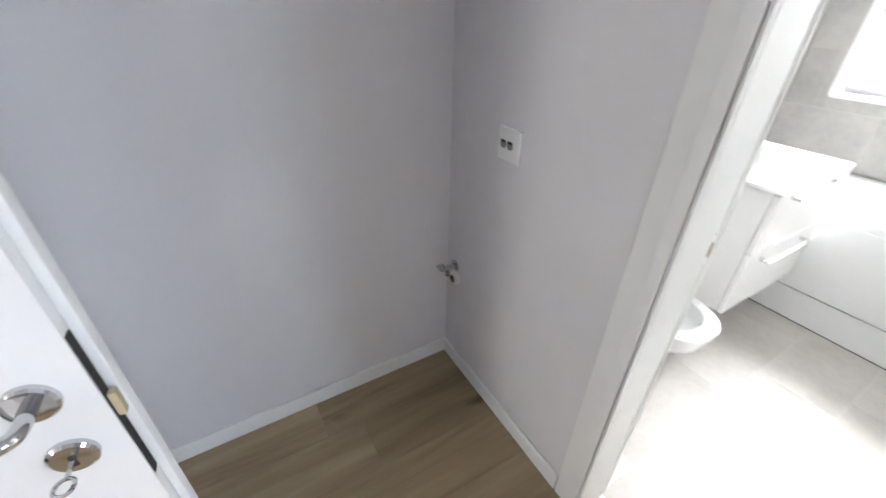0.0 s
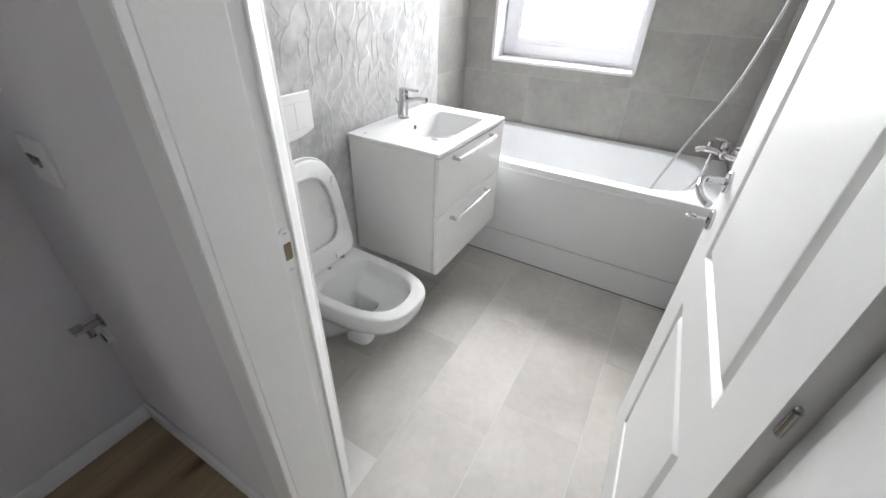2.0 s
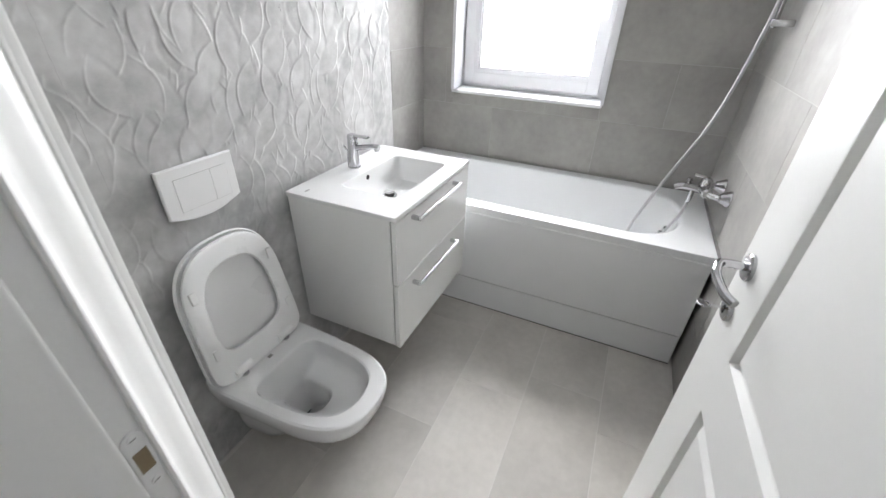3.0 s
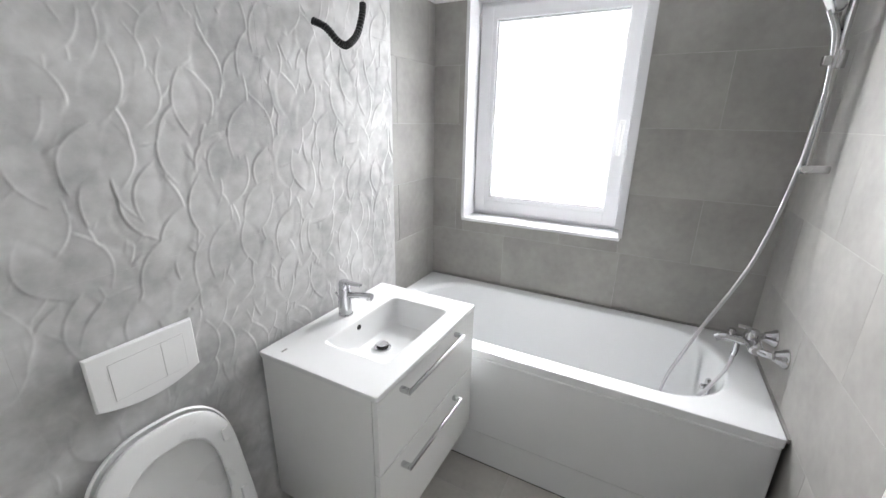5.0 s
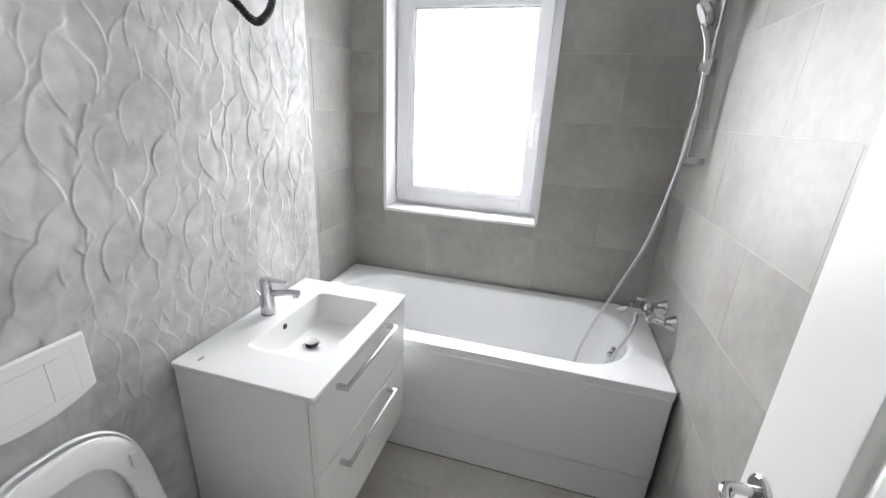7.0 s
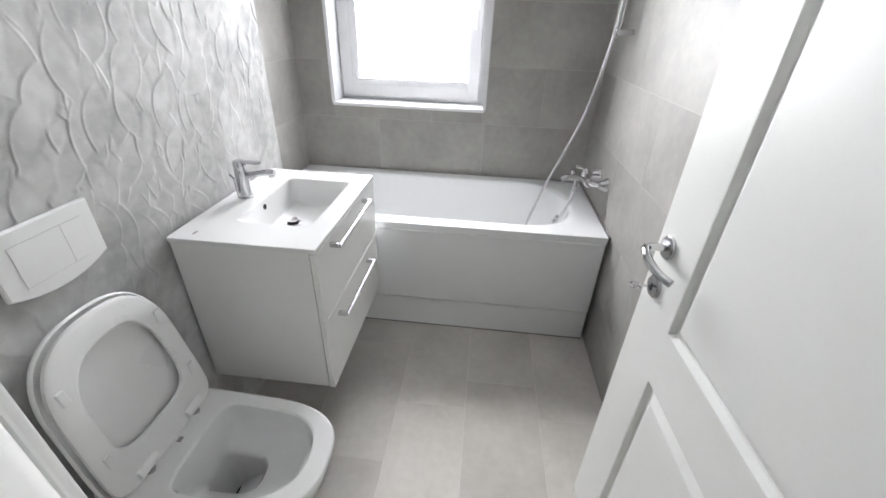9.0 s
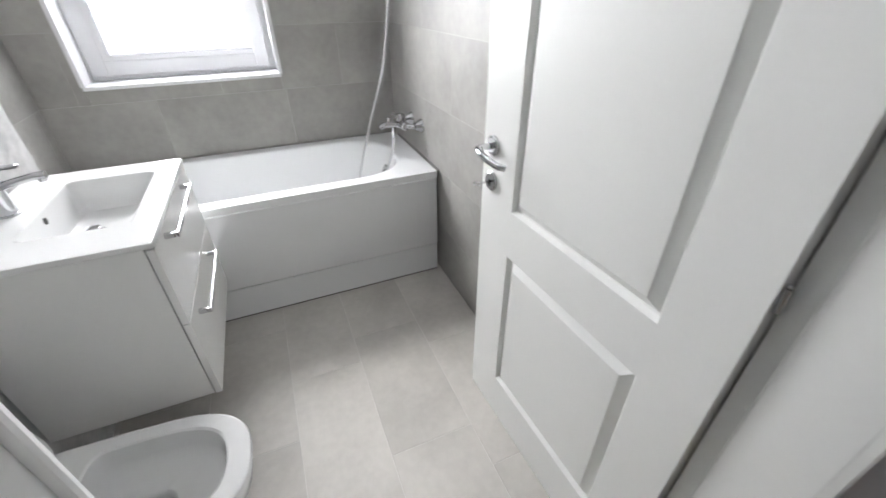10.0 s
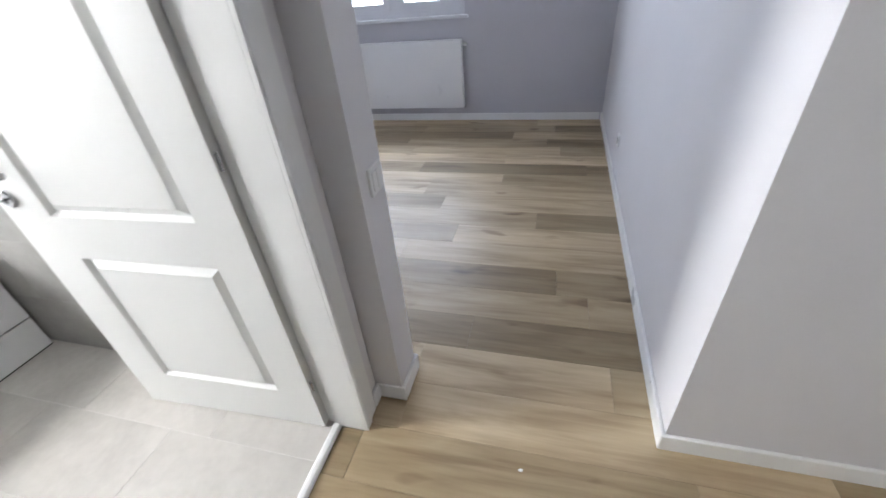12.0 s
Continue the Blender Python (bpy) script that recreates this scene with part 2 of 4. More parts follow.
wall_east = structure("wall_east", boxes((3.068, 3.40, -0.4550, 0.15, -0.01, H), (3.068, 3.40, 0.99, 1.20, -0.01, H), (3.068, 3.40, 0.15, 0.99, -0.01, 0.952), (3.068, 3.40, 0.15, 0.99, 2.078, H)), PAINT_BATH, "outer wall with the bathroom window, tiled below", "wall")
wall_box = structure("wall_installation", box(0.851, 2.382, 1.015, 1.20, -0.01, H), PAINT_BATH, "boxed-out wall behind the toilet, clad in relief tiles", "wall")
wall_nb = structure("wall_bath_north", box(2.382, 3.068, 1.193, 1.2, -0.01, H), PAINT_BATH, "bathroom end wall above the bath, tiled below", "wall")
wall_pb = structure("wall_bath_west", boxes((0.851, 0.8525, 0.41, 1.015, -0.01, H), (0.851, 0.8525, -0.4550, -0.33, -0.01, H), (0.851, 0.8525, -0.33, 0.41, 2.055, H)), PAINT_BATH, "bathroom side of the partition, tiled below", "wall")
# the bend between hall and living room
ring = [(-0.225, -0.445), (-0.305, -3.86), (-0.60, -3.86), (-0.60, -0.60), (-0.98, -0.60), (-0.98, -0.445)]
structure("wall_hall_south", loft([[(x, y, z) for x, y in ring] for z in (-0.01, H)]), PAINT, "pale painted wall turning from the hall into the living room", "wall")
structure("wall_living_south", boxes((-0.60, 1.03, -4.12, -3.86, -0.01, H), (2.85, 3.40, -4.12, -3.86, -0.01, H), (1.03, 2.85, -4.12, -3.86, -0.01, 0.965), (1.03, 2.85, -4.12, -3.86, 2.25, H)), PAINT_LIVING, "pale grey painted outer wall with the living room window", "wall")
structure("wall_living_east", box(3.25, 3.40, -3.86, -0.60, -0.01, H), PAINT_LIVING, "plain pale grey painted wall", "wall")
structure("wall_west", boxes((-1.10, -0.98, 0.66, 1.20, -0.01, H), (-1.10, -0.98, -0.60, -0.22, -0.01, H), (-1.10, -0.98, -0.22, 0.66, 2.06, H)), PAINT, "pale painted wall with the entrance doorway", "wall")
# unseen room added beyond the hall so that the fill light can enter
structure("wall_unseen_side_room", boxes((-3.20, -3.05, -1.12, -0.95, -0.01, H), (-3.20, -3.05, -0.15, 1.20, -0.01, H), (-3.20, -3.05, -0.95, -0.15, -0.01, 0.90), (-3.20, -3.05, -0.95, -0.15, 2.20, H), (-3.05, -1.10, -1.12, -1.00, -0.01, H), (-1.10, -0.98, -1.12, -0.60, -0.01, H)), PAINT, "plain pale walls of an added, unseen side room with a window opening", "wall")


# ---- skirting boards ----
def skirting(x0, x1, y0, y1, turn=0.0, base=(0, 0)):
    bm = box(x0, x1, y0, y1, 0.0, 0.070, 0.004, 2)
    if turn:
        bmesh.ops.rotate(bm, cent=(base[0], base[1], 0), matrix=Matrix.Rotation(radians(turn), 3, "Z"), verts=bm.verts)
    return structure("baseboard", bm, SKIRTING, "low white skirting board along the wall", "skirting")


skirting(-0.978, 0.734, 1.186, 1.1995)
skirting(0.721, 0.7345, 0.482, 1.1855)
skirting(0.721, 0.7345, -0.4605, -0.402)
skirting(0.621, 0.7205, -0.4615, -0.448)
skirting(0.620, 0.6335, -0.612, -0.4625)
skirting(0.634, 3.24, -0.6135, -0.6005)
skirting(-0.978, -0.212, -0.4445, -0.431)
skirting(-0.2245, -0.211, -3.86, -0.432, -1.34, (-0.212, -0.445))
skirting(-0.28, 3.24, -3.8595, -3.846)


# ---- bathroom doorway ----
def stadium(x, z, r, half, y0, y1):
    """An upright plate with round ends."""
    ring = [(x + r * math.cos(a), z + (half - r) * (1 if i < 10 else -1) + r * math.sin(a)) for i in range(20) for a in [math.pi * (i if i < 10 else i - 1) / 9]]
    return loft([[(px, y, pz) for px, pz in ring] for y in (y0, y1)])


def doorway():
    door = tagged(new("door_frame"), "white painted wooden door lining with moulded casing", "door frame", kind="structure")
    part("jamb", loft([[(x, y, z) for x, y in ((0.728, 0.4095), (0.728, 0.388), (0.832, 0.388), (0.8352, 0.3892), (0.8366, 0.392), (0.8375, 0.397), (0.862, 0.397), (0.862, 0.4095))] for z in (0.0, 2.035)]), DOORPAINT, door)
    part("jamb", loft([[(x, y, z) for x, y in ((0.728, -0.3295), (0.728, -0.310), (0.832, -0.310), (0.8352, -0.3112), (0.8366, -0.314), (0.8375, -0.3195), (0.869, -0.3195), (0.869, -0.3295))] for z in (0.0, 2.035)]), DOORPAINT, door)
    part("head", boxes((0.728, 0.862, -0.3295, 0.4095, 2.035, 2.0545)), DOORPAINT, door)
    for a, b, c in ((0.3985, 0.430, 0.478), (-0.3205, -0.350, -0.398)):
        bm = box(0.716, 0.7279, min(a, b), max(a, b), 0.0, 2.10, 0.003)
        add_box(bm, 0.722, 0.7345, min(b, c), max(b, c), 0.0, 2.13, 0.003)
        part("casing", bm, DOORPAINT, door)
    for ya, yb in ((0.3882, 0.3935), (-0.3155, -0.3102)):
        part("bead", box(0.7145, 0.7279, ya, yb, 0.0, 2.04, 0.0015), DOORPAINT, door)
    part("casing", box(0.718, 0.7275, -0.312, 0.392, 2.045, 2.11, 0.003), DOORPAINT, door)
    cove = [(0.8622, 0.4875), (0.8622, 0.3945), (0.8635, 0.3915), (0.8665, 0.3905), (0.8692, 0.3925), (0.8705, 0.3960), (0.8760, 0.4030), (0.8860, 0.4085), (0.8980, 0.4135), (0.9080, 0.4205), (0.9125, 0.4280), (0.9138, 0.4297), (0.9158, 0.4285), (0.9186, 0.4292), (0.9200, 0.4325), (0.9206, 0.4385), (0.9225, 0.4400), (0.9285, 0.4400), (0.9312, 0.4413), (0.9325, 0.4445), (0.9325, 0.4875)]
    part("casing", loft([[(x, y, z) for x, y in cove] for z in (0.0, 2.10)]), DOORPAINT, door)
    part("casing", box(0.8625, 0.873, -0.455, -0.345, 0.0, 2.10, 0.003), DOORPAINT, door)
    part("casing", box(0.8625, 0.873, -0.344, 0.391, 2.04, 2.10, 0.003), DOORPAINT, door)
    plate = part("strike_plate", stadium(0.8500, 0.940, 0.0115, 0.046, 0.3945, 0.3968), PLASTIC, door, "white strike plate")
    part("strike_hole", box(0.8425, 0.8575, 0.3936, 0.3944, 0.924, 0.957), RECESS, plate, "brown latch recess")
    for z in (0.903, 0.977):
        screw = part("screw", lathe((0.8500, 0.3946, z), (0.8500, -0.6, z), [(0, 0.0052), (0.0008, 0.0052), (0.0014, 0.004)], 14), PLASTIC, plate)
        part("slot", box(0.8465, 0.8535, 0.3929, 0.3932, z - 0.0006, z + 0.0006), SILICONE, screw)
    return door


doorway()
sill = [(0.816, 0.0), (0.818, 0.009), (0.824, 0.014), (0.838, 0.014), (0.846, 0.009), (0.848, 0.0)]
tagged(mesh_ob("threshold_strip", loft([[(x, y, z) for x, z in sill] for y in (-0.307, 0.387)]), PLASTIC), "rounded white threshold strip between wood and tile", "threshold", kind="structure")


# ---- panelled door leaves ----
def panel_face(width, height, panels, depth):
    """A door skin in local x and z, its face at y = 0 and thickness behind it, with a groove and raised field round each panel."""
    bm = bmesh.new()
    deep = 1 if depth > 0 else -1
    xs = sorted({0.0, width, *(v for p in panels for v in p[:2])})
    zs = sorted({0.0, height, *(v for p in panels for v in p[2:])})
    grid = {}
    for side, y in ((0, 0.0), (1, depth)):
        for i, x in enumerate(xs):
            for k, z in enumerate(zs):
                grid[side, i, k] = bm.verts.new((x, y, z))
        s = 1 if side == 0 else -1
        for i in range(len(xs) - 1):
            for k in range(len(zs) - 1):
                if any(abs(xs[i] - p[0]) < 1e-6 and xs[i + 1] <= p[1] and zs[k] >= p[2] and zs[k + 1] <= p[3] for p in panels):
                    x0, x1, z0, z1 = xs[i], xs[i + 1], zs[k], zs[k + 1]
                    ring = [grid[side, i, k], grid[side, i + 1, k], grid[side, i + 1, k + 1], grid[side, i, k + 1]]
                    for inset, down in ((0.002, 0.001), (0.008, 0.0135), (0.012, 0.0155), (0.034, 0.0020), (0.037, 0.0006)):
                        nxt = [bm.verts.new(c) for c in ((x0 + inset, y + s * deep * down, z0 + inset), (x1 - inset, y + s * deep * down, z0 + inset), (x1 - inset, y + s * deep * down, z1 - inset), (x0 + inset, y + s * deep * down, z1 - inset))]
                        for a in range(4):
                            bm.faces.new((ring[a], ring[(a + 1) % 4], nxt[(a + 1) % 4], nxt[a]))
                        ring = nxt
                    bm.faces.new(ring)
                else:
                    bm.faces.new((grid[side, i, k], grid[side, i + 1, k], grid[side, i + 1, k + 1], grid[side, i, k + 1]))
    ni, nk = len(xs) - 1, len(zs) - 1
    for i in range(ni):
        for k in (0, nk):
            bm.faces.new((grid[0, i, k], grid[0, i + 1, k], grid[1, i + 1, k], grid[1, i, k]))
    for k in range(nk):
        for i in (0, ni):
            bm.faces.new((grid[0, i, k], grid[0, i, k + 1], grid[1, i, k + 1], grid[1, i, k]))
    return bm


def lever_set(leaf, x, z_handle, z_key, y, out, toward, mat_):
    """A lever on a round rose with a key rose below; out: the way out of the face (+1 or -1 in y); toward: the way the lever points in x."""
    rose = part("rose", lathe((x, y, z_handle), (x, y + out, z_handle), [(0, 0.026), (0.006, 0.026), (0.009, 0.023), (0.010, 0.012)]), mat_, leaf, "chrome rose")
    part("lever", tube(smooth_line([(x, y + out * 0.008, z_handle), (x, y + out * 0.040, z_handle), (x + toward * 0.012, y + out * 0.054, z_handle), (x + toward * 0.050, y + out * 0.060, z_handle - 0.005), (x + toward * 0.090, y + out * 0.052, z_handle - 0.013), (x + toward * 0.112, y + out * 0.039, z_handle - 0.017)]), 0.0085, 12), mat_, rose)
    key_rose = part("rose", lathe((x, y, z_key), (x, y + out, z_key), [(0, 0.026), (0.006, 0.026), (0.009, 0.022), (0.0092, 0.010)]), mat_, leaf, "chrome key rose")
    # solid dark bar on the rose, coloured as the keyhole's shade
    part("keyhole", box(x - 0.003, x + 0.003, y + min(out * 0.009, out * 0.0105), y + max(out * 0.009, out * 0.0105), z_key - 0.011, z_key + 0.006), DARK, key_rose)
    key = cyl((x, y + out * 0.004, z_key), (x, y + out * 0.034, z_key), 0.0028, n=10)
    ring_pts = [Vector((x + 0.010 * math.sin(a), y + out * 0.045 - out * 0.011 * math.cos(a), z_key)) for a in (2 * math.pi * i / 20 for i in range(21))]
    more = tube(ring_pts, 0.0025, 8)
    tmp = bpy.data.meshes.new("tmp")
    more.to_mesh(tmp)
    more.free()
    key.from_mesh(tmp)
    bpy.data.meshes.remove(tmp)
    part("key", key, mat_, key_rose)


def bath_door():
    door = thing("door_1", "white panelled bathroom door standing open, two raised panels", "door", pose(0.872, -0.292, 0, 0, 0, 2.0), kind="structure")
    w = 0.728
    leaf = part("leaf", panel_face(w, 2.005, [(0.124, 0.580, 0.172, 0.684), (0.124, 0.580, 0.818, 1.88)], -0.040), DOORPAINT, door)
    leaf.location.z = 0.008
    lever_set(leaf, w - 0.050, 0.968, 0.870, 0.0, 1, -1, CHROME)
    part("lock_plate", box(w + 0.0003, w + 0.002, -0.030, -0.012, 0.80, 1.03, 0.0005), BRUSHED, leaf, "steel lock plate")
    for z in (0.22, 0.98, 1.80):
        hinge = part("hinge", cyl((-0.006, -0.008, z - 0.019), (-0.006, -0.008, z + 0.019), 0.0050, n=14), CHROME, door, "steel hinge")
        part("hinge_pin", lathe((-0.006, -0.008, z + 0.0195), (-0.006, -0.008, z + 1), [(0, 0.003), (0.003, 0.004), (0.005, 0.002)], 12), CHROME, hinge)
    return door


def entrance_door():
    door = thing("door_2", "white entrance door standing open, steel lever and key in lock", "door", pose(-0.960, 0.620, 0, 0, 0, -5), kind="structure")
    w = 0.82
    leaf = part("leaf", panel_face(w, 2.02, [(0.12, w - 0.13, 0.16, 0.74), (0.12, w - 0.13, 0.89, 1.88)], 0.040), DOORPAINT, door)
    leaf.location.z = 0.008
    part("lip", box(w + 0.0003, w + 0.013, 0.018, 0.040, 0.008, 2.028, 0.003), DOORPAINT, door)
    lever_set(leaf, w - 0.055, 0.968, 0.870, 0.0, -1, -1, CHROME)
    plate = part("lock_plate", box(w + 0.0003, w + 0.0018, 0.002, 0.016, 0.78, 1.04, 0.0005), DARK, leaf, "dark steel lock plate")
    part("latch", box(w + 0.0018, w + 0.0115, 0.002, 0.016, 0.905, 0.945, 0.003), BRASS, plate, "pale brass latch")
    for z in (0.22, 1.02, 1.80):
        part("hinge", cyl((-0.008, 0.030, z - 0.04), (-0.008, 0.030, z + 0.04), 0.007, n=14), BRUSHED, door)
    return door


bath_door()
entrance_door()


# ---- bathroom window ----
def bath_window():
    win = tagged(new("window_1"), "white plastic tilt window with frosted glass and white reveal", "window", kind="structure")
    y0, y1, z0, z1 = 0.15, 0.99, 0.952, 2.078
    part("reveal", boxes((3.056, 3.204, y0, y0 + 0.006, z0, z1), (3.056, 3.204, y1 - 0.006, y1, z0, z1), (3.056, 3.204, y0 + 0.006, y1 - 0.006, z1 - 0.006, z1)), UPVC, win)
    part("window_sill", box(3.046, 3.204, y0 - 0.004, y1 + 0.004, z0 - 0.014, z0 + 0.003, 0.003), UPVC, win)
    part("trim", boxes((3.0555, 3.0585, y0 - 0.012, y0 + 0.0005, z0, z1 + 0.012), (3.0555, 3.0585, y1 - 0.0005, y1 + 0.012, z0, z1 + 0.012), (3.0555, 3.0585, y0 + 0.0005, y1 - 0.0005, z1 - 0.0005, z1 + 0.012)), UPVC, win)

    def ring_frame(xa, xb, a0, a1, b0, b1, t, bev):
        bm = bmesh.new()
        add_box(bm, xa, xb, a0, a0 + t, b0, b1, bev)
        add_box(bm, xa, xb, a1 - t, a1, b0, b1, bev)
        add_box(bm, xa + 0.0004, xb, a0 + t - 0.002, a1 - t + 0.002, b0, b0 + t, bev)
        add_box(bm, xa + 0.0004, xb, a0 + t - 0.002, a1 - t + 0.002, b1 - t, b1, bev)
        return bm
    part("window_frame", ring_frame(3.2045, 3.262, 0.156, 0.984, 0.9555, 2.072, 0.036, 0.003), UPVC, win)
    sash = part("sash", ring_frame(3.186, 3.246, 0.186, 0.976, 0.974, 2.050, 0.066, 0.005), UPVC, win)
    part("glazing_bead", ring_frame(3.195, 3.226, 0.246, 0.888, 1.058, 1.984, 0.013, 0.005), UPVC, sash)
    part("glazing_rail", boxes((3.1868, 3.2440, 0.2515, 0.9105, 1.0395, 1.0585), (3.1868, 3.2440, 0.888, 0.9105, 1.0586, 1.985)), UPVC, sash)
    pane = part("pane", box(3.212, 3.230, 0.250, 0.886, 1.062, 1.980), FROSTED, sash, "frosted glass pane, glaring white")
    pane.visible_shadow = False
    spot = [(0.345 + 0.026 * math.cos(a) * (1 + 0.25 * math.sin(3 * a)), 1.846 + 0.017 * math.sin(a) * (1 + 0.3 * math.cos(2 * a))) for a in (2 * math.pi * i / 18 for i in range(18))]
    part("smudge", loft([[(x, y, z) for y, z in spot] for x in (3.2112, 3.2118)]), clear("smudged_glass", 0.6, (0.80, 0.80, 0.80)), pane, "faint grey smudge")
    handle = part("window_handle", box(3.176, 3.1858, 0.206, 0.232, 1.43, 1.50, 0.004), PLASTIC, sash)
    part("grip", box(3.142, 3.156, 0.209, 0.229, 1.335, 1.475, 0.006, 3), PLASTIC, handle)
    part("neck", cyl((3.149, 0.219, 1.465), (3.1765, 0.219, 1.465), 0.009, n=14), PLASTIC, handle)
    for z in (1.03, 1.98):
        part("hinge", box(3.180, 3.2040, 0.9775, 0.9835, z - 0.035, z + 0.035, 0.002), PLASTIC, win)


bath_window()


def living_window():
    win = tagged(new("window_2"), "white plastic living room window above the radiator", "window", kind="structure")
    x0, x1, z0, z1 = 1.03, 2.85, 0.965, 2.25
    part("window_sill", box(x0 - 0.03, x1 + 0.03, -3.93, -3.83, z0 - 0.012, z0 + 0.014, 0.004), UPVC, win)
    for a, b in ((x0, x0 + 0.055), (x1 - 0.055, x1), (1.70, 1.79)):
        part("window_frame", box(a, b, -4.0, -3.93, z0 + 0.014, z1, 0.004), UPVC, win)
    part("window_frame", box(x0, x1, -3.999, -3.931, z0 + 0.014, z0 + 0.075, 0.004), UPVC, win)
    part("window_frame", box(x0, x1, -3.999, -3.931, z1 - 0.06, z1, 0.004), UPVC, win)
    for a, b in ((x0 + 0.05, 1.705), (1.785, x1 - 0.05)):
        sash = part("sash", boxes((a, a + 0.07, -3.985, -3.92, z0 + 0.07, z1 - 0.055), (b - 0.07, b, -3.985, -3.92, z0 + 0.07, z1 - 0.055), (a + 0.07, b - 0.07, -3.985, -3.92, z0 + 0.07, z0 + 0.14), (a + 0.07, b - 0.07, -3.985, -3.92, z1 - 0.125, z1 - 0.055)), UPVC, win)
        pane = part("pane", box(a + 0.06, b - 0.06, -3.962, -3.945, z0 + 0.13, z1 - 0.115), GLASS, sash)
        pane.visible_shadow = False


living_window()


# ---- radiator ----
def radiator():
    x0, x1, y, z0, z1 = 1.06, 2.46, -3.82, 0.155, 0.785
    rad = thing("radiator", "flat white panel radiator under the window", "radiator", pose(x0, y, z0))
    w, h = x1 - x0, z1 - z0
    part("front_panel", box(0, w, 0.062, 0.070, 0.0, h - 0.012, 0.003), RADIATOR, rad)
    part("rear_panel", box(0.01, w - 0.01, 0.0, 0.010, 0.01, h - 0.02, 0.003), RADIATOR, rad)
    part("side_cover", box(-0.002, 0.004, 0.002, 0.062, 0.004, h - 0.012, 0.002), RADIATOR, rad)
    part("side_cover", box(w - 0.004, w + 0.002, 0.002, 0.062, 0.004, h - 0.012, 0.002), RADIATOR, rad)
    part("top_grille", box(-0.002, w + 0.002, 0.0, 0.0705, h - 0.012, h, 0.003), RADIATOR, rad)
    part("convector_fins", boxes(*[(0.02 + i * 0.03, 0.024 + i * 0.03, 0.012, 0.060, 0.03, h - 0.03) for i in range(45)]), RADIATOR, rad)
    for xx in (0.2, w - 0.2):
        part("bracket", box(xx - 0.02, xx + 0.02, -0.0395, -0.0005, 0.05, h - 0.06, 0.002), RADIATOR, rad)
    valve = part("valve", lathe((-0.002, 0.035, h - 0.045), (-1, 0.035, h - 0.045), [(0, 0.011), (0.018, 0.011), (0.020, 0.016), (0.048, 0.014), (0.050, 0.006)]), PLASTIC, rad, "small white bleed cap")
    return rad


radiator()


# ---- bath ----
def bathtub():
    tub = thing("bathtub", "white acrylic bathtub with smooth front panel, built in between tiled walls", "bathtub", pose(2.70, 0.37, 0))
    ox, oy = 2.70, 0.37
    X0, X1, Y0, Y1 = 2.354 - ox, 3.0515 - ox, -0.4380 - oy, 1.1835 - oy

    def opening(inset, z, r):
        return rounded(2.436 + inset - ox, 2.992 - inset - ox, -0.325 + inset * 1.4 - oy, 1.09 - inset * 1.8 - oy, r, z, 10)
    rings = [rounded(X0 + 0.03, X1 - 0.03, Y0 + 0.03, Y1 - 0.03, 0.012, 0.548, 10), rounded(X0, X1, Y0, Y1, 0.012, 0.548, 10), rounded(X0, X1, Y0, Y1, 0.012, 0.574, 10), rounded(X0 + 0.002, X1 - 0.002, Y0 + 0.002, Y1 - 0.002, 0.012, 0.579, 10),
             rounded(X0 + 0.007, X1 - 0.007, Y0 + 0.007, Y1 - 0.007, 0.012, 0.581, 10), opening(-0.012, 0.580, 0.25), opening(0.0, 0.575, 0.24), opening(0.008, 0.562, 0.235), opening(0.020, 0.48, 0.225), opening(0.042, 0.32, 0.20), opening(0.060, 0.22, 0.18), opening(0.085, 0.180, 0.15), opening(0.14, 0.170, 0.10)]
    part("shell", loft(rings, close_first=False), ACRYLIC, tub)
    part("front_panel", box(2.3500 - ox, 2.3700 - ox, -0.4305 - oy, 1.181 - oy, 0.1735, 0.5475, 0.005, 3), ACRYLIC, tub, "glossy white front panel")
    part("plinth", box(2.3590 - ox, 2.3700 - ox, -0.4305 - oy, 1.181 - oy, 0.006, 0.1655, 0.003), ACRYLIC, tub, "white plinth strip below the panel")
    # solid dark strip under the plinth, the slit's shade put into its colour
    part("shadow_gap", box(2.362 - ox, 2.372 - ox, -0.4305 - oy, 1.181 - oy, 0.0, 0.0058), DARK, tub)
    over = part("overflow", lathe((2.735 - ox, -0.287 - oy, 0.462), (2.735 - ox, 0.713 - oy, 0.50), [(0, 0.040), (0.008, 0.040), (0.012, 0.036), (0.013, 0.014)]), CHROME, tub, "chrome overflow rose")
    part("overflow_knob", lathe((2.735 - ox, -0.276 - oy, 0.462), (2.735 - ox, 0.724 - oy, 0.50), [(0, 0.012), (0.014, 0.013), (0.018, 0.010)], 16), CHROME, over)
    part("drain", lathe((2.735 - ox, -0.02 - oy, 0.170), (2.735 - ox, -0.02 - oy, 1.0), [(0, 0.034), (0.004, 0.034), (0.006, 0.026), (0.007, 0.01)]), CHROME, tub, "chrome drain")
    return tub


bathtub()
tagged(mesh_ob("sealing_joint", boxes((2.36, 3.058, -0.4465, -0.4385, 0.566, 0.583), (3.0520, 3.0595, -0.4385, 1.184, 0.570, 0.585)), SILICONE), "grey silicone joint between bath and tiles", "sealant", kind="structure")


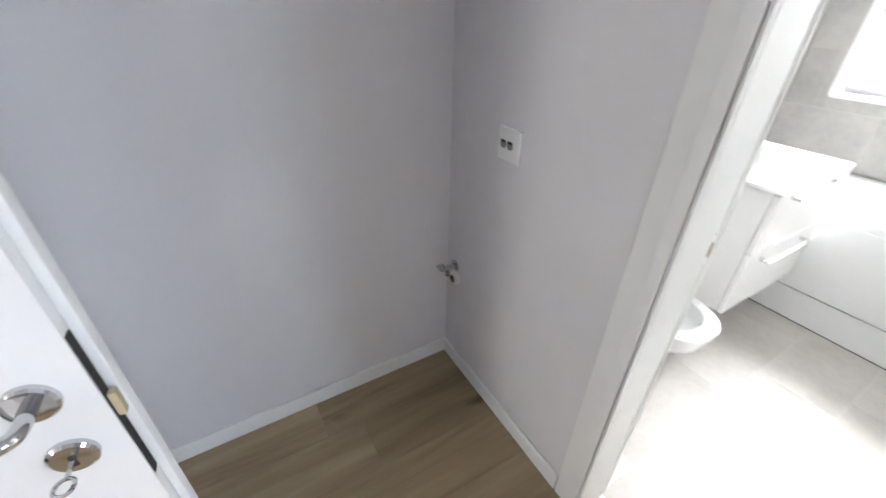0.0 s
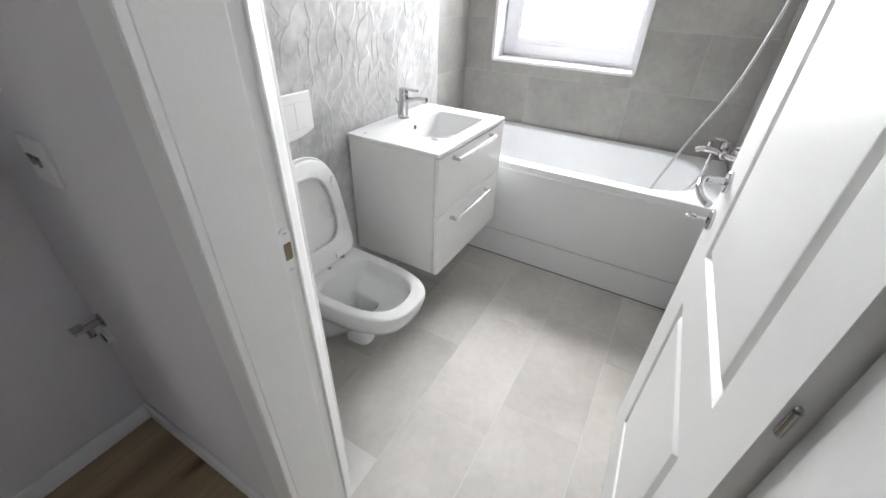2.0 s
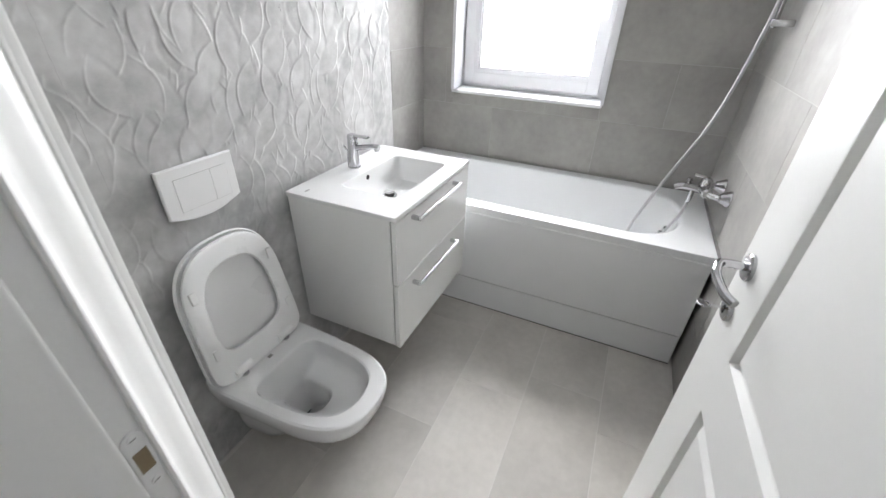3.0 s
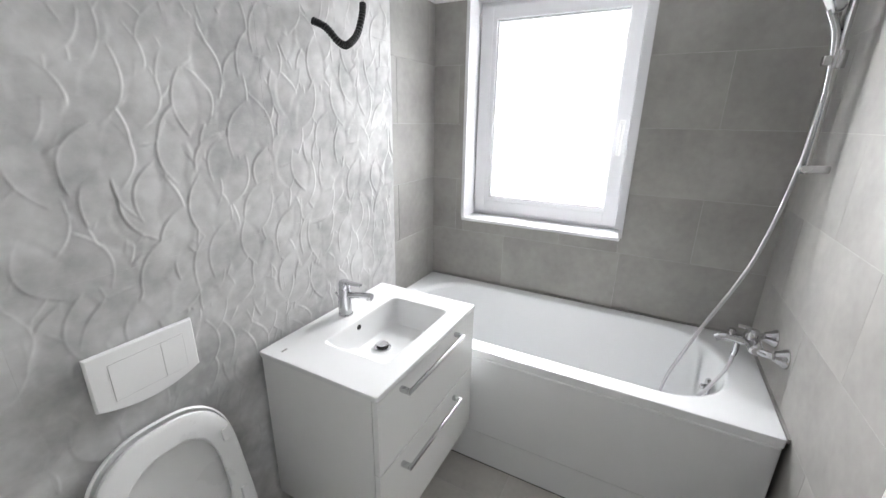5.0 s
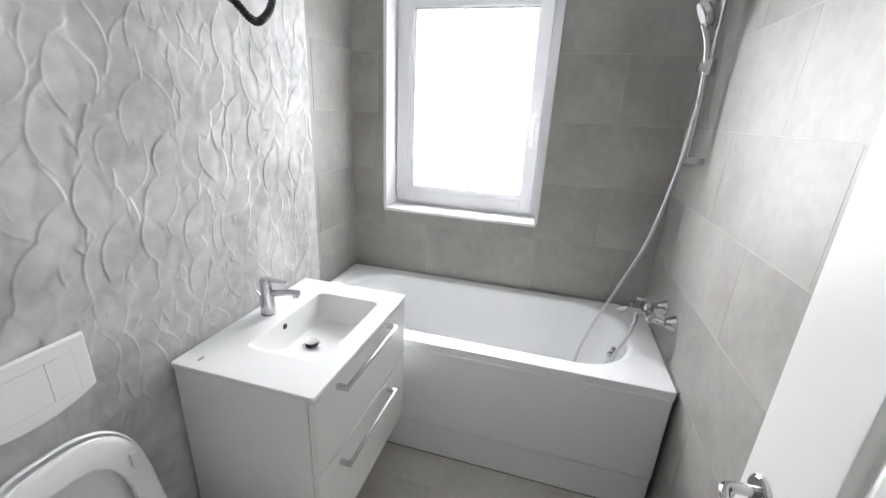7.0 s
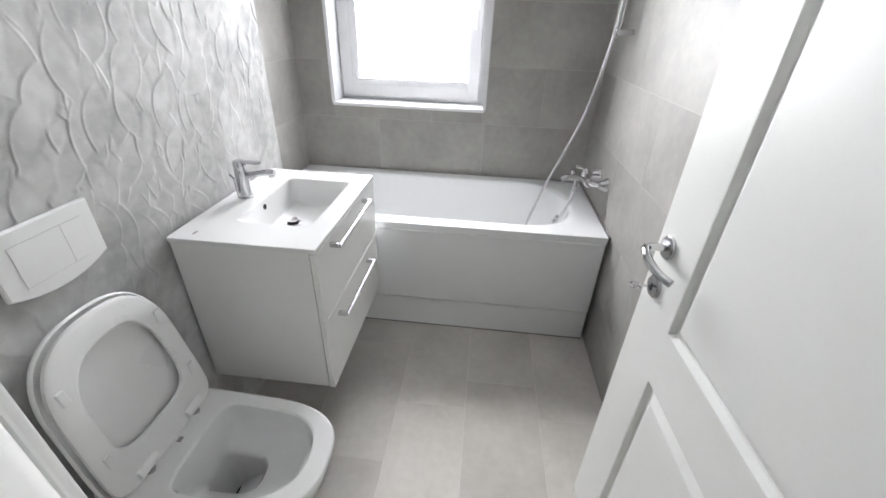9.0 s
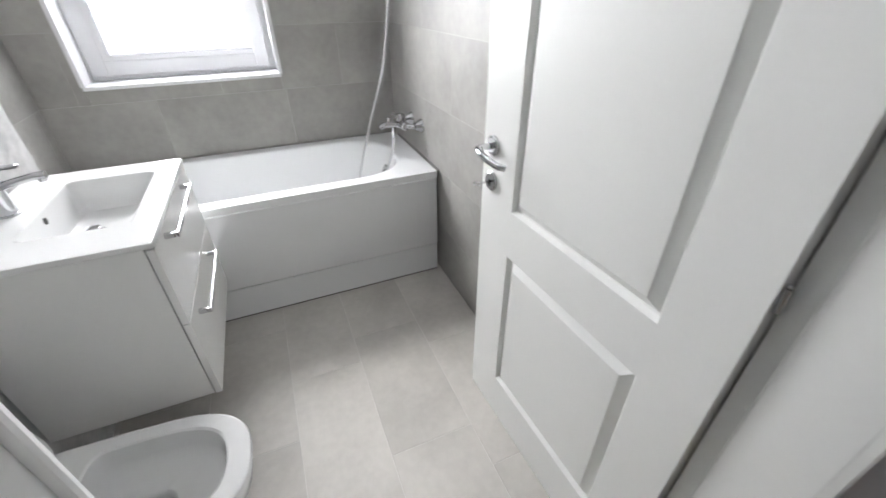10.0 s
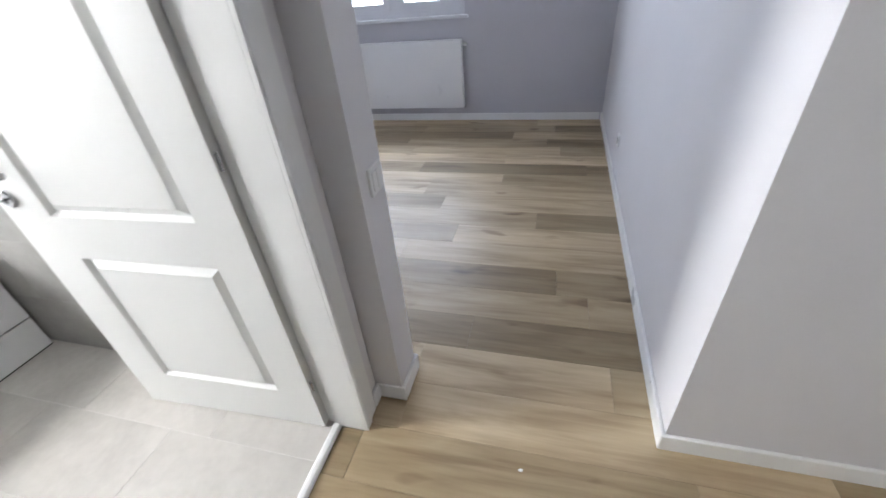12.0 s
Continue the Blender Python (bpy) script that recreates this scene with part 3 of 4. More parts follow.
# ---- vanity ----
def vanity():
    cab = thing("vanity_cabinet", "glossy white wall-hung vanity cabinet with two drawers", "cabinet", pose(1.97, 0.79, 0.284))
    ox, oy, oz = 1.97, 0.79, 0.284
    for xa in (1.672, 2.252):
        part("side_panel", box(xa - ox, xa + 0.016 - ox, 0.5895 - oy, 0.994 - oy, 0, 0.523, 0.0008), LACQUER, cab)
    part("bottom_panel", box(1.6882 - ox, 2.2518 - ox, 0.5895 - oy, 0.994 - oy, 0, 0.016), LACQUER, cab)
    part("back_panel", box(1.6882 - ox, 2.2518 - ox, 0.978 - oy, 0.994 - oy, 0.0162, 0.523), LACQUER, cab)
    for z0, z1, zh in ((0.000, 0.280, 0.240), (0.2835, 0.520, 0.500)):
        drawer = part("drawer", box(1.669 - ox, 2.271 - ox, 0.567 - oy, 0.5855 - oy, z0, z1, 0.0018), LACQUER, cab, "glossy white drawer front")
        bar = box(1.765 - ox, 2.112 - ox, 0.531 - oy, 0.540 - oy, zh - 0.007, zh + 0.007, 0.002)
        for xa in (1.765, 2.098):
            add_box(bar, xa - ox, xa + 0.014 - ox, 0.5395 - oy, 0.5668 - oy, zh - 0.007, zh + 0.007, 0.002)
        part("handle", bar, CHROME, drawer, "long chrome bar handle")
    return cab


vanity()


def washbasin():
    ox, oy = 1.97, 0.785
    top = thing("washbasin", "white ceramic washbasin with a rectangular bowl, on the vanity", "washbasin", pose(ox, oy, 0.8075))
    X0, X1, Y0, Y1 = 1.664 - ox, 2.274 - ox, 0.564 - oy, 0.9965 - oy

    def bowl(l, r, f, b, z, rad):
        return rounded(1.795 + l - ox, 2.178 - r - ox, 0.630 + f - oy, 0.868 - b - oy, rad, z, 8)
    rings = [rounded(X0 + 0.01, X1 - 0.01, Y0 + 0.01, Y1 - 0.004, 0.006, 0.0), rounded(X0, X1, Y0, Y1, 0.008, 0.004), rounded(X0, X1, Y0, Y1, 0.008, 0.015), rounded(X0 + 0.0015, X1 - 0.0015, Y0 + 0.0015, Y1 - 0.0015, 0.008, 0.0175), rounded(X0 + 0.005, X1 - 0.005, Y0 + 0.005, Y1 - 0.005, 0.008, 0.0185),
             bowl(-0.004, -0.004, -0.004, -0.004, 0.0185, 0.024), bowl(0, 0, 0, 0, 0.0165, 0.022), bowl(0.004, 0.003, 0.003, 0.003, 0.010, 0.022), bowl(0.030, 0.010, 0.012, 0.006, -0.030, 0.028), bowl(0.070, 0.020, 0.022, 0.010, -0.060, 0.034), bowl(0.095, 0.034, 0.036, 0.020, -0.073, 0.04), bowl(0.15, 0.09, 0.07, 0.05, -0.077, 0.04)]
    part("basin", loft(rings, close_first=False), CERAMIC, top)
    drain = part("drain", lathe((1.985 - ox, 0.785 - oy, -0.0765), (1.985 - ox, 0.785 - oy, 1), [(0, 0.030), (0.003, 0.030), (0.0045, 0.026), (0.0035, 0.021)]), CHROME, top, "chrome drain ring")
    # dark disc below the stopper, the ring gap's shade in its colour
    part("gap", lathe((1.985 - ox, 0.785 - oy, -0.074), (1.985 - ox, 0.785 - oy, 1), [(0, 0.0205), (0.002, 0.0205)]), DARK, drain)
    part("stopper", lathe((1.985 - ox, 0.785 - oy, -0.071), (1.985 - ox, 0.785 - oy, 1), [(0, 0.012), (0.008, 0.0195), (0.011, 0.0195), (0.0125, 0.016)]), CHROME, drain)
    # no real hole: a dark disc carries the overflow's shade
    part("overflow_hole", lathe((1.96 - ox, 0.8655 - oy, -0.008), (1.96 - ox, -1 - oy, 0.05), [(0, 0.0095), (0.0035, 0.0095)]), DARK, top, "overflow hole as a dark disc, its shade in the colour")
    part("stamp", box(1.695 - ox, 1.715 - ox, 0.930 - oy, 0.938 - oy, 0.0184, 0.0187), SILICONE, top)
    return top


washbasin()


def basin_tap():
    tap = thing("basin_tap", "chrome single-lever basin mixer tap", "tap", pose(1.975, 0.932, 0.826))
    part("body", lathe((0, 0, 0), (0, 0, 1), [(0, 0.025), (0.004, 0.025), (0.006, 0.0215), (0.075, 0.0205), (0.098, 0.020), (0.101, 0.018)]), CHROME, tap)
    part("spout", tube(smooth_line([(0, -0.008, 0.074), (0, -0.045, 0.084), (0, -0.090, 0.092), (0, -0.118, 0.093)], 8), 0.0105, 14), CHROME, tap)
    part("aerator", cyl((0, -0.107, 0.078), (0, -0.107, 0.088), 0.0088), CHROME, tap)
    cap = part("cap", lathe((0, 0, 0.1015), (0, -0.0, 1), [(0, 0.019), (0.014, 0.020), (0.024, 0.018), (0.028, 0.010)]), CHROME, tap)
    part("lever", box(-0.009, 0.009, -0.074, 0.006, 0.1185, 0.1285, 0.004, 3), CHROME, cap)
    rod = cyl((0, 0.030, 0.0), (0, 0.030, 0.062), 0.0028, n=10)
    add_cyl(rod, (0, 0.030, 0.060), (0, 0.044, 0.076), 0.0034, n=10)
    part("pop_up_rod", rod, CHROME, tap)
    return tap


basin_tap()


# ---- toilet ----
def d_ring(hw, yf, yb, yc, z, nf=2.5, nb=5.0, n=56, taper=0.0):
    """A ring with a rounded front at yf and a squarer back at yb."""
    ring = []
    for i in range(n):
        a = 2 * math.pi * (i + 0.5) / n
        c, s_ = math.cos(a), math.sin(a)
        p = 2 / (nf if s_ < 0 else nb)
        x = hw * math.copysign(abs(c) ** p, c)
        y = yc + (yc - yf if s_ < 0 else yb - yc) * math.copysign(abs(s_) ** p, s_)
        ring.append(Vector((x * (1 - taper * (yb - y) / (yb - yf)), y, z)))
    return ring


def toilet():
    t = thing("toilet", "white wall-hung ceramic toilet with seat and lid raised", "toilet", pose(1.360, 0.994, -0.006))
    o = -0.994

    def r(hw, yf, z, yc=0.78, yb=0.992, nf=2.75, nb=7.0):
        return d_ring(hw, yf + 0.018 + o, yb + o, yc + o, z, nf, nb, taper=0.14)

    def hole(hw, yf, yb, z, yc=0.71):
        return d_ring(hw, yf + 0.018 + o, yb + o, yc + o, z, 2.8, 6.0, taper=0.10)
    outer = [r(0.088, 0.84, 0.085, 0.90), r(0.098, 0.80, 0.10, 0.88), r(0.106, 0.745, 0.15, 0.84), r(0.112, 0.68, 0.205, 0.80), r(0.122, 0.605, 0.245, 0.76), r(0.143, 0.530, 0.280, 0.74), r(0.161, 0.480, 0.308, 0.72), r(0.174, 0.459, 0.338, 0.70), r(0.178, 0.450, 0.370, 0.70), r(0.179, 0.446, 0.388, 0.70), r(0.1765, 0.449, 0.397, 0.70), r(0.170, 0.456, 0.401, 0.70)]
    inner = [hole(0.134, 0.496, 0.826, 0.400), hole(0.129, 0.502, 0.820, 0.396), hole(0.125, 0.508, 0.814, 0.380), hole(0.1225, 0.513, 0.811, 0.350), hole(0.118, 0.520, 0.808, 0.334), hole(0.106, 0.540, 0.806, 0.318), hole(0.080, 0.592, 0.803, 0.300), hole(0.060, 0.640, 0.800, 0.284, 0.72), hole(0.054, 0.652, 0.797, 0.268, 0.725), hole(0.050, 0.660, 0.792, 0.200, 0.73), hole(0.046, 0.668, 0.786, 0.100, 0.735), hole(0.036, 0.69, 0.776, 0.090, 0.74)]
    bowl = part("bowl", loft(outer + inner), CERAMIC, t)
    # the dark tint stands in for the shade deep in the trap
    part("shade_tinted_water", loft([hole(0.0470, 0.667, 0.787, 0.134, 0.735), hole(0.0470, 0.667, 0.787, 0.135, 0.735)]), clear("shade_tinted_water", 0.0, (0.22, 0.24, 0.24)), bowl)
    part("stamp", box(-0.008, 0.008, 0.862 + o, 0.874 + o, 0.4008, 0.4014), SILICONE, bowl)
    swing = Matrix.Translation((0, 0.884 + o, 0.424)) @ Matrix.Rotation(radians(-98.5), 4, "X")

    def flat(hw, length, z, nf=2.7, nb=9.0):
        return d_ring(hw, -length + 0.016, 0.022, -length * 0.52, z, nf, nb, taper=0.13)
    ring_seat = loft([flat(0.164, 0.401, 0.0), flat(0.1735, 0.4095, 0.005), flat(0.1745, 0.4105, 0.012), flat(0.169, 0.405, 0.016), d_ring(0.124, -0.338, -0.056, -0.20, 0.016, 2.6, 4, taper=0.12), d_ring(0.117, -0.331, -0.063, -0.20, 0.011, 2.6, 4, taper=0.12), d_ring(0.118, -0.332, -0.062, -0.20, 0.003, 2.6, 4, taper=0.12), d_ring(0.124, -0.338, -0.056, -0.20, 0.0, 2.6, 4, taper=0.12), flat(0.164, 0.401, 0.0)], False, False)
    bmesh.ops.remove_doubles(ring_seat, verts=ring_seat.verts, dist=1e-5)
    lid = loft([flat(0.1765, 0.4125, 0.0300), flat(0.1772, 0.4132, 0.0225), flat(0.1795, 0.4155, 0.0214), flat(0.1825, 0.4185, 0.0250), flat(0.1825, 0.4185, 0.0310), flat(0.176, 0.412, 0.0370), flat(0.12, 0.33, 0.0415)])
    for bm in (ring_seat, lid):
        bmesh.ops.transform(bm, matrix=swing, verts=bm.verts)
    seat = part("seat", ring_seat, PLASTIC, t, "white plastic seat ring, raised")
    part("lid", lid, PLASTIC, t, "white plastic lid, raised against the wall")
    for x, y, a in ((-0.130, -0.285, 0), (0.130, -0.285, 0), (-0.138, -0.095, 0), (0.138, -0.095, 0)):
        bm = box(x - 0.009, x + 0.009, y - 0.018, y + 0.018, -0.0065, 0.0005, 0.0032, 4)
        bmesh.ops.transform(bm, matrix=swing, verts=bm.verts)
        part("bumper", bm, PLASTIC, seat, "translucent white bumper")
    for x in (-0.085, 0.085):
        h = part("hinge", cyl((x - 0.030, 0.884 + o, 0.4225), (x + 0.030, 0.884 + o, 0.4225), 0.0135, n=18), PLASTIC, t)
        part("hinge_post", lathe((x, 0.884 + o, 0.4005), (x, 0.884 + o, 1), [(0, 0.0125), (0.006, 0.0125), (0.012, 0.010), (0.02, 0.008)], 18), CHROME, h, "chrome hinge post")
    return t


toilet()


def flush_plate():
    p = thing("flush_plate", "white dual flush plate on the relief-tiled wall", "flush plate", pose(1.385, 0.9945, 0.945))
    w, h = 0.1075, 0.073

    def outline(g, y):
        top = [Vector((w * 2 * k / 14 - w, 0, h)) for k in range(15)]
        bot = [Vector((w - w * 2 * k / 14, 0, -h + 0.020 - 0.024 * (1 - (1 - 2 * k / 14) ** 2))) for k in range(15)]
        return [Vector((v.x * (1 - g / w), y, v.z * (1 - g / h))) for v in top + bot]
    part("plate", loft([outline(0.002, 0.0), outline(0.0, -0.003), outline(0.0, -0.009), outline(0.003, -0.013)]), PLASTIC, p)
    part("seam", box(-0.072, 0.080, -0.0134, -0.0131, -0.044, 0.044), SILICONE, p)
    part("button", box(-0.0715, 0.0303, -0.0141, -0.0132, -0.0435, 0.0435, 0.0004), PLASTIC, p, "large white flush button")
    part("button", box(0.0312, 0.0795, -0.0141, -0.0132, -0.0435, 0.0435, 0.0004), PLASTIC, p, "small white flush button")
    return p


flush_plate()


# ---- bath mixer and shower set ----
def bath_mixer():
    mx = thing("bath_mixer", "chrome wall-mounted bath mixer over the tub", "tap", pose(2.655, -0.4468, 0.738))
    for x in (-0.075, 0.075):
        fl = part("flange", lathe((x, 0, 0), (x, 1, 0), [(0, 0.034), (0.005, 0.034), (0.010, 0.031), (0.022, 0.024), (0.036, 0.018), (0.038, 0.012)]), CHROME, mx)
        part("union", tube(smooth_line([(x, 0.03, 0), (x, 0.045, 0), (x * 0.88, 0.066, 0.0), (x * 0.74, 0.078, 0.0)], 6), 0.0125, 14), CHROME, fl)
    part("body", lathe((-0.068, 0.082, 0.0), (1, 0.082, 0.0), [(0, 0.014), (0.006, 0.021), (0.05, 0.024), (0.088, 0.024), (0.130, 0.021), (0.136, 0.014)]), CHROME, mx)
    part("spout", tube(smooth_line([(0, 0.090, -0.006), (0, 0.13, 0.0), (0, 0.172, 0.002), (0, 0.196, -0.010)], 8), 0.0145, 14), CHROME, mx)
    part("diverter", lathe((0, 0.150, 0.006), (0, 0.150, 1), [(0, 0.008), (0.020, 0.008), (0.022, 0.011), (0.032, 0.010)], 16), CHROME, mx)
    dome = part("cap", lathe((0, 0.086, 0.014), (0, 0.086, 1), [(0, 0.022), (0.016, 0.024), (0.030, 0.021), (0.037, 0.012)]), CHROME, mx)
    part("lever", tube(smooth_line([(0, 0.090, 0.045), (0, 0.108, 0.053), (0, 0.138, 0.056)], 6), 0.007, 12), CHROME, dome)
    part("hose_outlet", cyl((0, 0.126, -0.040), (0, 0.126, -0.006), 0.0105), CHROME, mx)
    return mx


bath_mixer()


def shower_set():
    rail = thing("shower_rail", "chrome shower rail fixed to the tiled wall", "shower rail", pose(2.728, -0.4468, 1.353))
    part("rail", cyl((0, 0.060, -0.016), (0, 0.060, 0.650), 0.0105), CHROME, rail)
    for z in (0.0, 0.630):
        part("bracket", box(-0.017, 0.017, 0.0, 0.078, z - 0.012, z + 0.012, 0.006, 3), CHROME, rail)
    sl = part("slider", cyl((0, 0.057, 0.300), (0, 0.057, 0.348), 0.019), CHROME, rail)
    part("cradle", box(-0.011, 0.011, 0.070, 0.096, 0.308, 0.336, 0.004), CHROME, sl)
    part("clamp_knob", cyl((0.018, 0.057, 0.324), (0.040, 0.057, 0.324), 0.012), CHROME, sl)
    hand = thing("hand_shower", "chrome hand shower resting in the rail's holder", "hand shower", pose(2.728, -0.381, 1.590))
    part("handle", tube(smooth_line([(0, -0.004, 0.0), (0, 0.002, 0.08), (0, 0.014, 0.16), (0, 0.042, 0.225)], 8), 0.0115, 16), CHROME, hand)
    head = part("head", lathe((-0.004, 0.022, 0.266), (0.096, 0.872, -0.214), [(0, 0.020), (0.006, 0.038), (0.016, 0.046), (0.032, 0.047), (0.036, 0.043)]), CHROME, hand)
    part("spray_face", lathe((-0.0003, 0.0532, 0.2484), (0.0997, 0.9032, -0.2316), [(0, 0.041), (0.0025, 0.040)]), PLASTIC, head, "white spray face")
    line = smooth_line([(2.655, -0.322, 0.700), (2.662, -0.308, 0.60), (2.680, -0.245, 0.44), (2.690, -0.165, 0.352), (2.690, -0.122, 0.375), (2.690, -0.132, 0.50), (2.700, -0.205, 0.72), (2.710, -0.313, 1.02), (2.722, -0.368, 1.34), (2.727, -0.380, 1.54), (2.728, -0.384, 1.589)], 14)
    hose = thing("shower_hose", "braided steel shower hose hanging into the tub", "hose", pose(2.655, -0.322, 0.70))
    back = Matrix.Translation((-2.655, 0.322, -0.70))
    part("hose", tube([back @ p for p in line], 0.0066, 12), HOSE, hose)
    part("hose_nut", cyl(back @ line[0], back @ (line[0] + Vector((0.002, 0.004, -0.028))), 0.0095), CHROME, hose)
    part("hose_nut", cyl(back @ line[-1], back @ (line[-1] - Vector((0.0, -0.001, 0.035))), 0.0092), CHROME, hose)


shower_set()


# ---- loose lamp cable on the relief wall ----
def wall_cable():
    c = thing("wall_cable", "black corrugated cable conduit hanging from the tiled wall", "cable", pose(1.985, 0.994, 1.755))
    pts = smooth_line([(0, 0.004, 0), (0.018, -0.030, -0.018), (0.048, -0.050, -0.053), (0.085, -0.052, -0.055), (0.138, -0.048, -0.016), (0.170, -0.045, 0.045), (0.180, -0.042, 0.080)], 12)
    part("conduit", tube(pts, 0.0105, 10, 0.12), BLACK, c)
    for dx, dy in ((0.0, 0.0), (0.004, 0.003), (-0.004, 0.002)):
        part("wire", tube(smooth_line([(0.180 + dx, -0.042 + dy, 0.078), (0.183 + dx * 3, -0.042 + dy * 3, 0.096), (0.172 + dx * 4, -0.040 + dy * 4, 0.112), (0.154 + dx * 5, -0.036, 0.120 + dx * 2)], 6), 0.0012, 6), BRUSHED if dx else BLACK, c)
    return c


wall_cable()


# ---- hall fittings ----
def switch_plate(name, label, m, w, h, rockers):
    p = thing(name, label, "switch", m)
    part("plate", box(-w / 2, w / 2, -h / 2, h / 2, 0.0, 0.009, 0.003, 3), PLASTIC, p)
    for cx, cy, rw, rh, mat_, nm in rockers:
        part(nm, box(cx - rw / 2, cx + rw / 2, cy - rh / 2, cy + rh / 2, 0.0088, 0.0118 if mat_ is PLASTIC else 0.0100, 0.001), mat_, p)
    return p


def facing(x, y, z, out):
    """A plane's pose: local z points out of the wall, local y up."""
    o_ = Vector(out).normalized()
    u = Vector((0, 0, 1)).cross(o_)
    return Matrix.Translation((x, y, z)) @ Matrix((u, Vector((0, 0, 1)), o_)).transposed().to_4x4()


sw = switch_plate("double_socket", "white double socket plate on the hall wall", facing(0.7348, 0.893, 1.030, (-1, 0, 0)), 0.092, 0.090, [])
# wells and slots are solid pieces, their shade put into grey and black
for cx in (-0.024, 0.004):
    part("socket_well", lathe((cx, 0.0, 0.0088), (cx, 0.0, 1), [(0, 0.0115), (0.0015, 0.0115)]), SILICONE, sw, "socket well as a grey disc, its shade in the colour")
    part("slot", box(cx - 0.010, cx + 0.010, 0.004, 0.011, 0.0090, 0.0112, 0.001), BLACK, sw, "dark slot")
switch_plate("wall_switch", "white light switch on the end of the stub wall", facing(0.6338, -0.540, 0.842, (-1, 0, 0)), 0.078, 0.078, [(-0.0145, 0, 0.027, 0.054, PLASTIC, "rocker"), (0.0145, 0, 0.027, 0.054, PLASTIC, "rocker")])
soc = switch_plate("wall_socket", "small white wall socket low in the living room", facing(-0.2712, -2.437, 0.285, (1, -0.0234, 0)), 0.078, 0.078, [])
# flat grey disc for the well, with its shade in the colour
part("socket_well", lathe((0, 0, 0.0088), (0, 0, 1), [(0, 0.021), (0.0015, 0.021)]), SILICONE, soc)


def stop_valve():
    v = thing("stop_valve", "chrome angle valve for a washing machine on the wall", "valve", pose(0.7348, 1.140, 0.492))
    part("rose", lathe((0, 0, 0), (-1, 0, 0), [(0, 0.024), (0.003, 0.024), (0.008, 0.014)]), CHROME, v)
    part("body", cyl((-0.004, 0, 0), (-0.050, 0, 0), 0.0105), CHROME, v)
    part("outlet", cyl((-0.036, 0, 0.004), (-0.036, 0.0, -0.034), 0.0095), CHROME, v)
    # dark cap on the outlet, coloured as the shade inside it
    part("outlet_hole", cyl((-0.036, 0, -0.0342), (-0.036, 0, -0.0350), 0.0075), DARK, v)
    part("lever", box(-0.070, -0.040, -0.012, 0.030, -0.004, 0.006, 0.003), CHROME, v)
    d = thing("drain_stub", "white drain pipe stub with a dark opening on the wall", "pipe", pose(0.7348, 1.132, 0.440))
    part("collar", lathe((0, 0, 0), (-1, 0, 0), [(0, 0.028), (0.004, 0.028), (0.008, 0.020), (0.018, 0.020)]), PLASTIC, d)
    # black disc over the pipe end, the shade inside put into its colour
    part("opening", cyl((-0.0180, 0, 0), (-0.0192, 0, 0), 0.016), BLACK, d)


stop_valve()


# ---- relief tiles ----
def cell_noise(i, k, salt):
    """A steady random number for each cell of a grid."""
    v = np.sin(i * 127.1 + k * 311.7 + salt * 74.7) * 43758.5453
    return v - np.floor(v)


def relief_height(x, z):
    """Overlapping leaves with pointed ends, laid one over another, each tipped its own way and with a thin proud edge."""
    sx, sz = 0.041, 0.062
    bu, bv = np.floor(x / sx), np.floor(z / sz)
    ranks, covers, heights = [], [], []
    for di in (-2, -1, 0, 1, 2):
        for dk in (-2, -1, 0, 1, 2):
            ci, ck = bu + di, bv + dk
            px = (ci + 0.5 + 0.55 * (cell_noise(ci, ck, 1) - 0.5) + 0.5 * np.mod(ck, 2)) * sx
            pz = (ck + 0.5 + 0.55 * (cell_noise(ci, ck, 2) - 0.5)) * sz
            turn = 1.3 * (cell_noise(ci, ck, 3) - 0.5) + 0.25
            long = 0.066 + 0.018 * cell_noise(ci, ck, 5)
            wide = 0.031 + 0.009 * cell_noise(ci, ck, 6)
            dx, dz = x - px, z - pz
            a = (dx * np.sin(turn) + dz * np.cos(turn)) / long
            b = dx * np.cos(turn) - dz * np.sin(turn) + 0.012 * (cell_noise(ci, ck, 9) - 0.5) * (1 - a * a)
            edge = wide * (1 - a * a) - np.abs(b)
            side = np.where(cell_noise(ci, ck, 4) > 0.45, 1.0, -1.0) * (0.6 + 0.6 * cell_noise(ci, ck, 10))
            tip = 1.2 * (cell_noise(ci, ck, 7) - 0.5)
            proud = np.clip(0.5 + side * b / 0.008, 0, 1)
            cover = np.clip(edge / (0.0045 * proud + 0.0160 * (1 - proud)) + 0.3, 0, 1)
            ranks.append(cell_noise(ci, ck, 8))
            covers.append(cover * cover * (3 - 2 * cover))
            heights.append(0.0030 + 0.00100 * side * b / wide + 0.0006 * tip * a + 0.00078 * proud * np.exp(-(edge / 0.0045) ** 2))
    order = np.argsort(np.stack(ranks), 0)
    covers = np.take_along_axis(np.stack(covers), order, 0)
    heights = np.take_along_axis(np.stack(heights), order, 0)
    h = np.full(x.shape, 0.0020)
    for cover, height in zip(covers, heights):
        h = h * (1 - cover) + height * cover
    return np.clip(h, 0.0006, 0.0070)


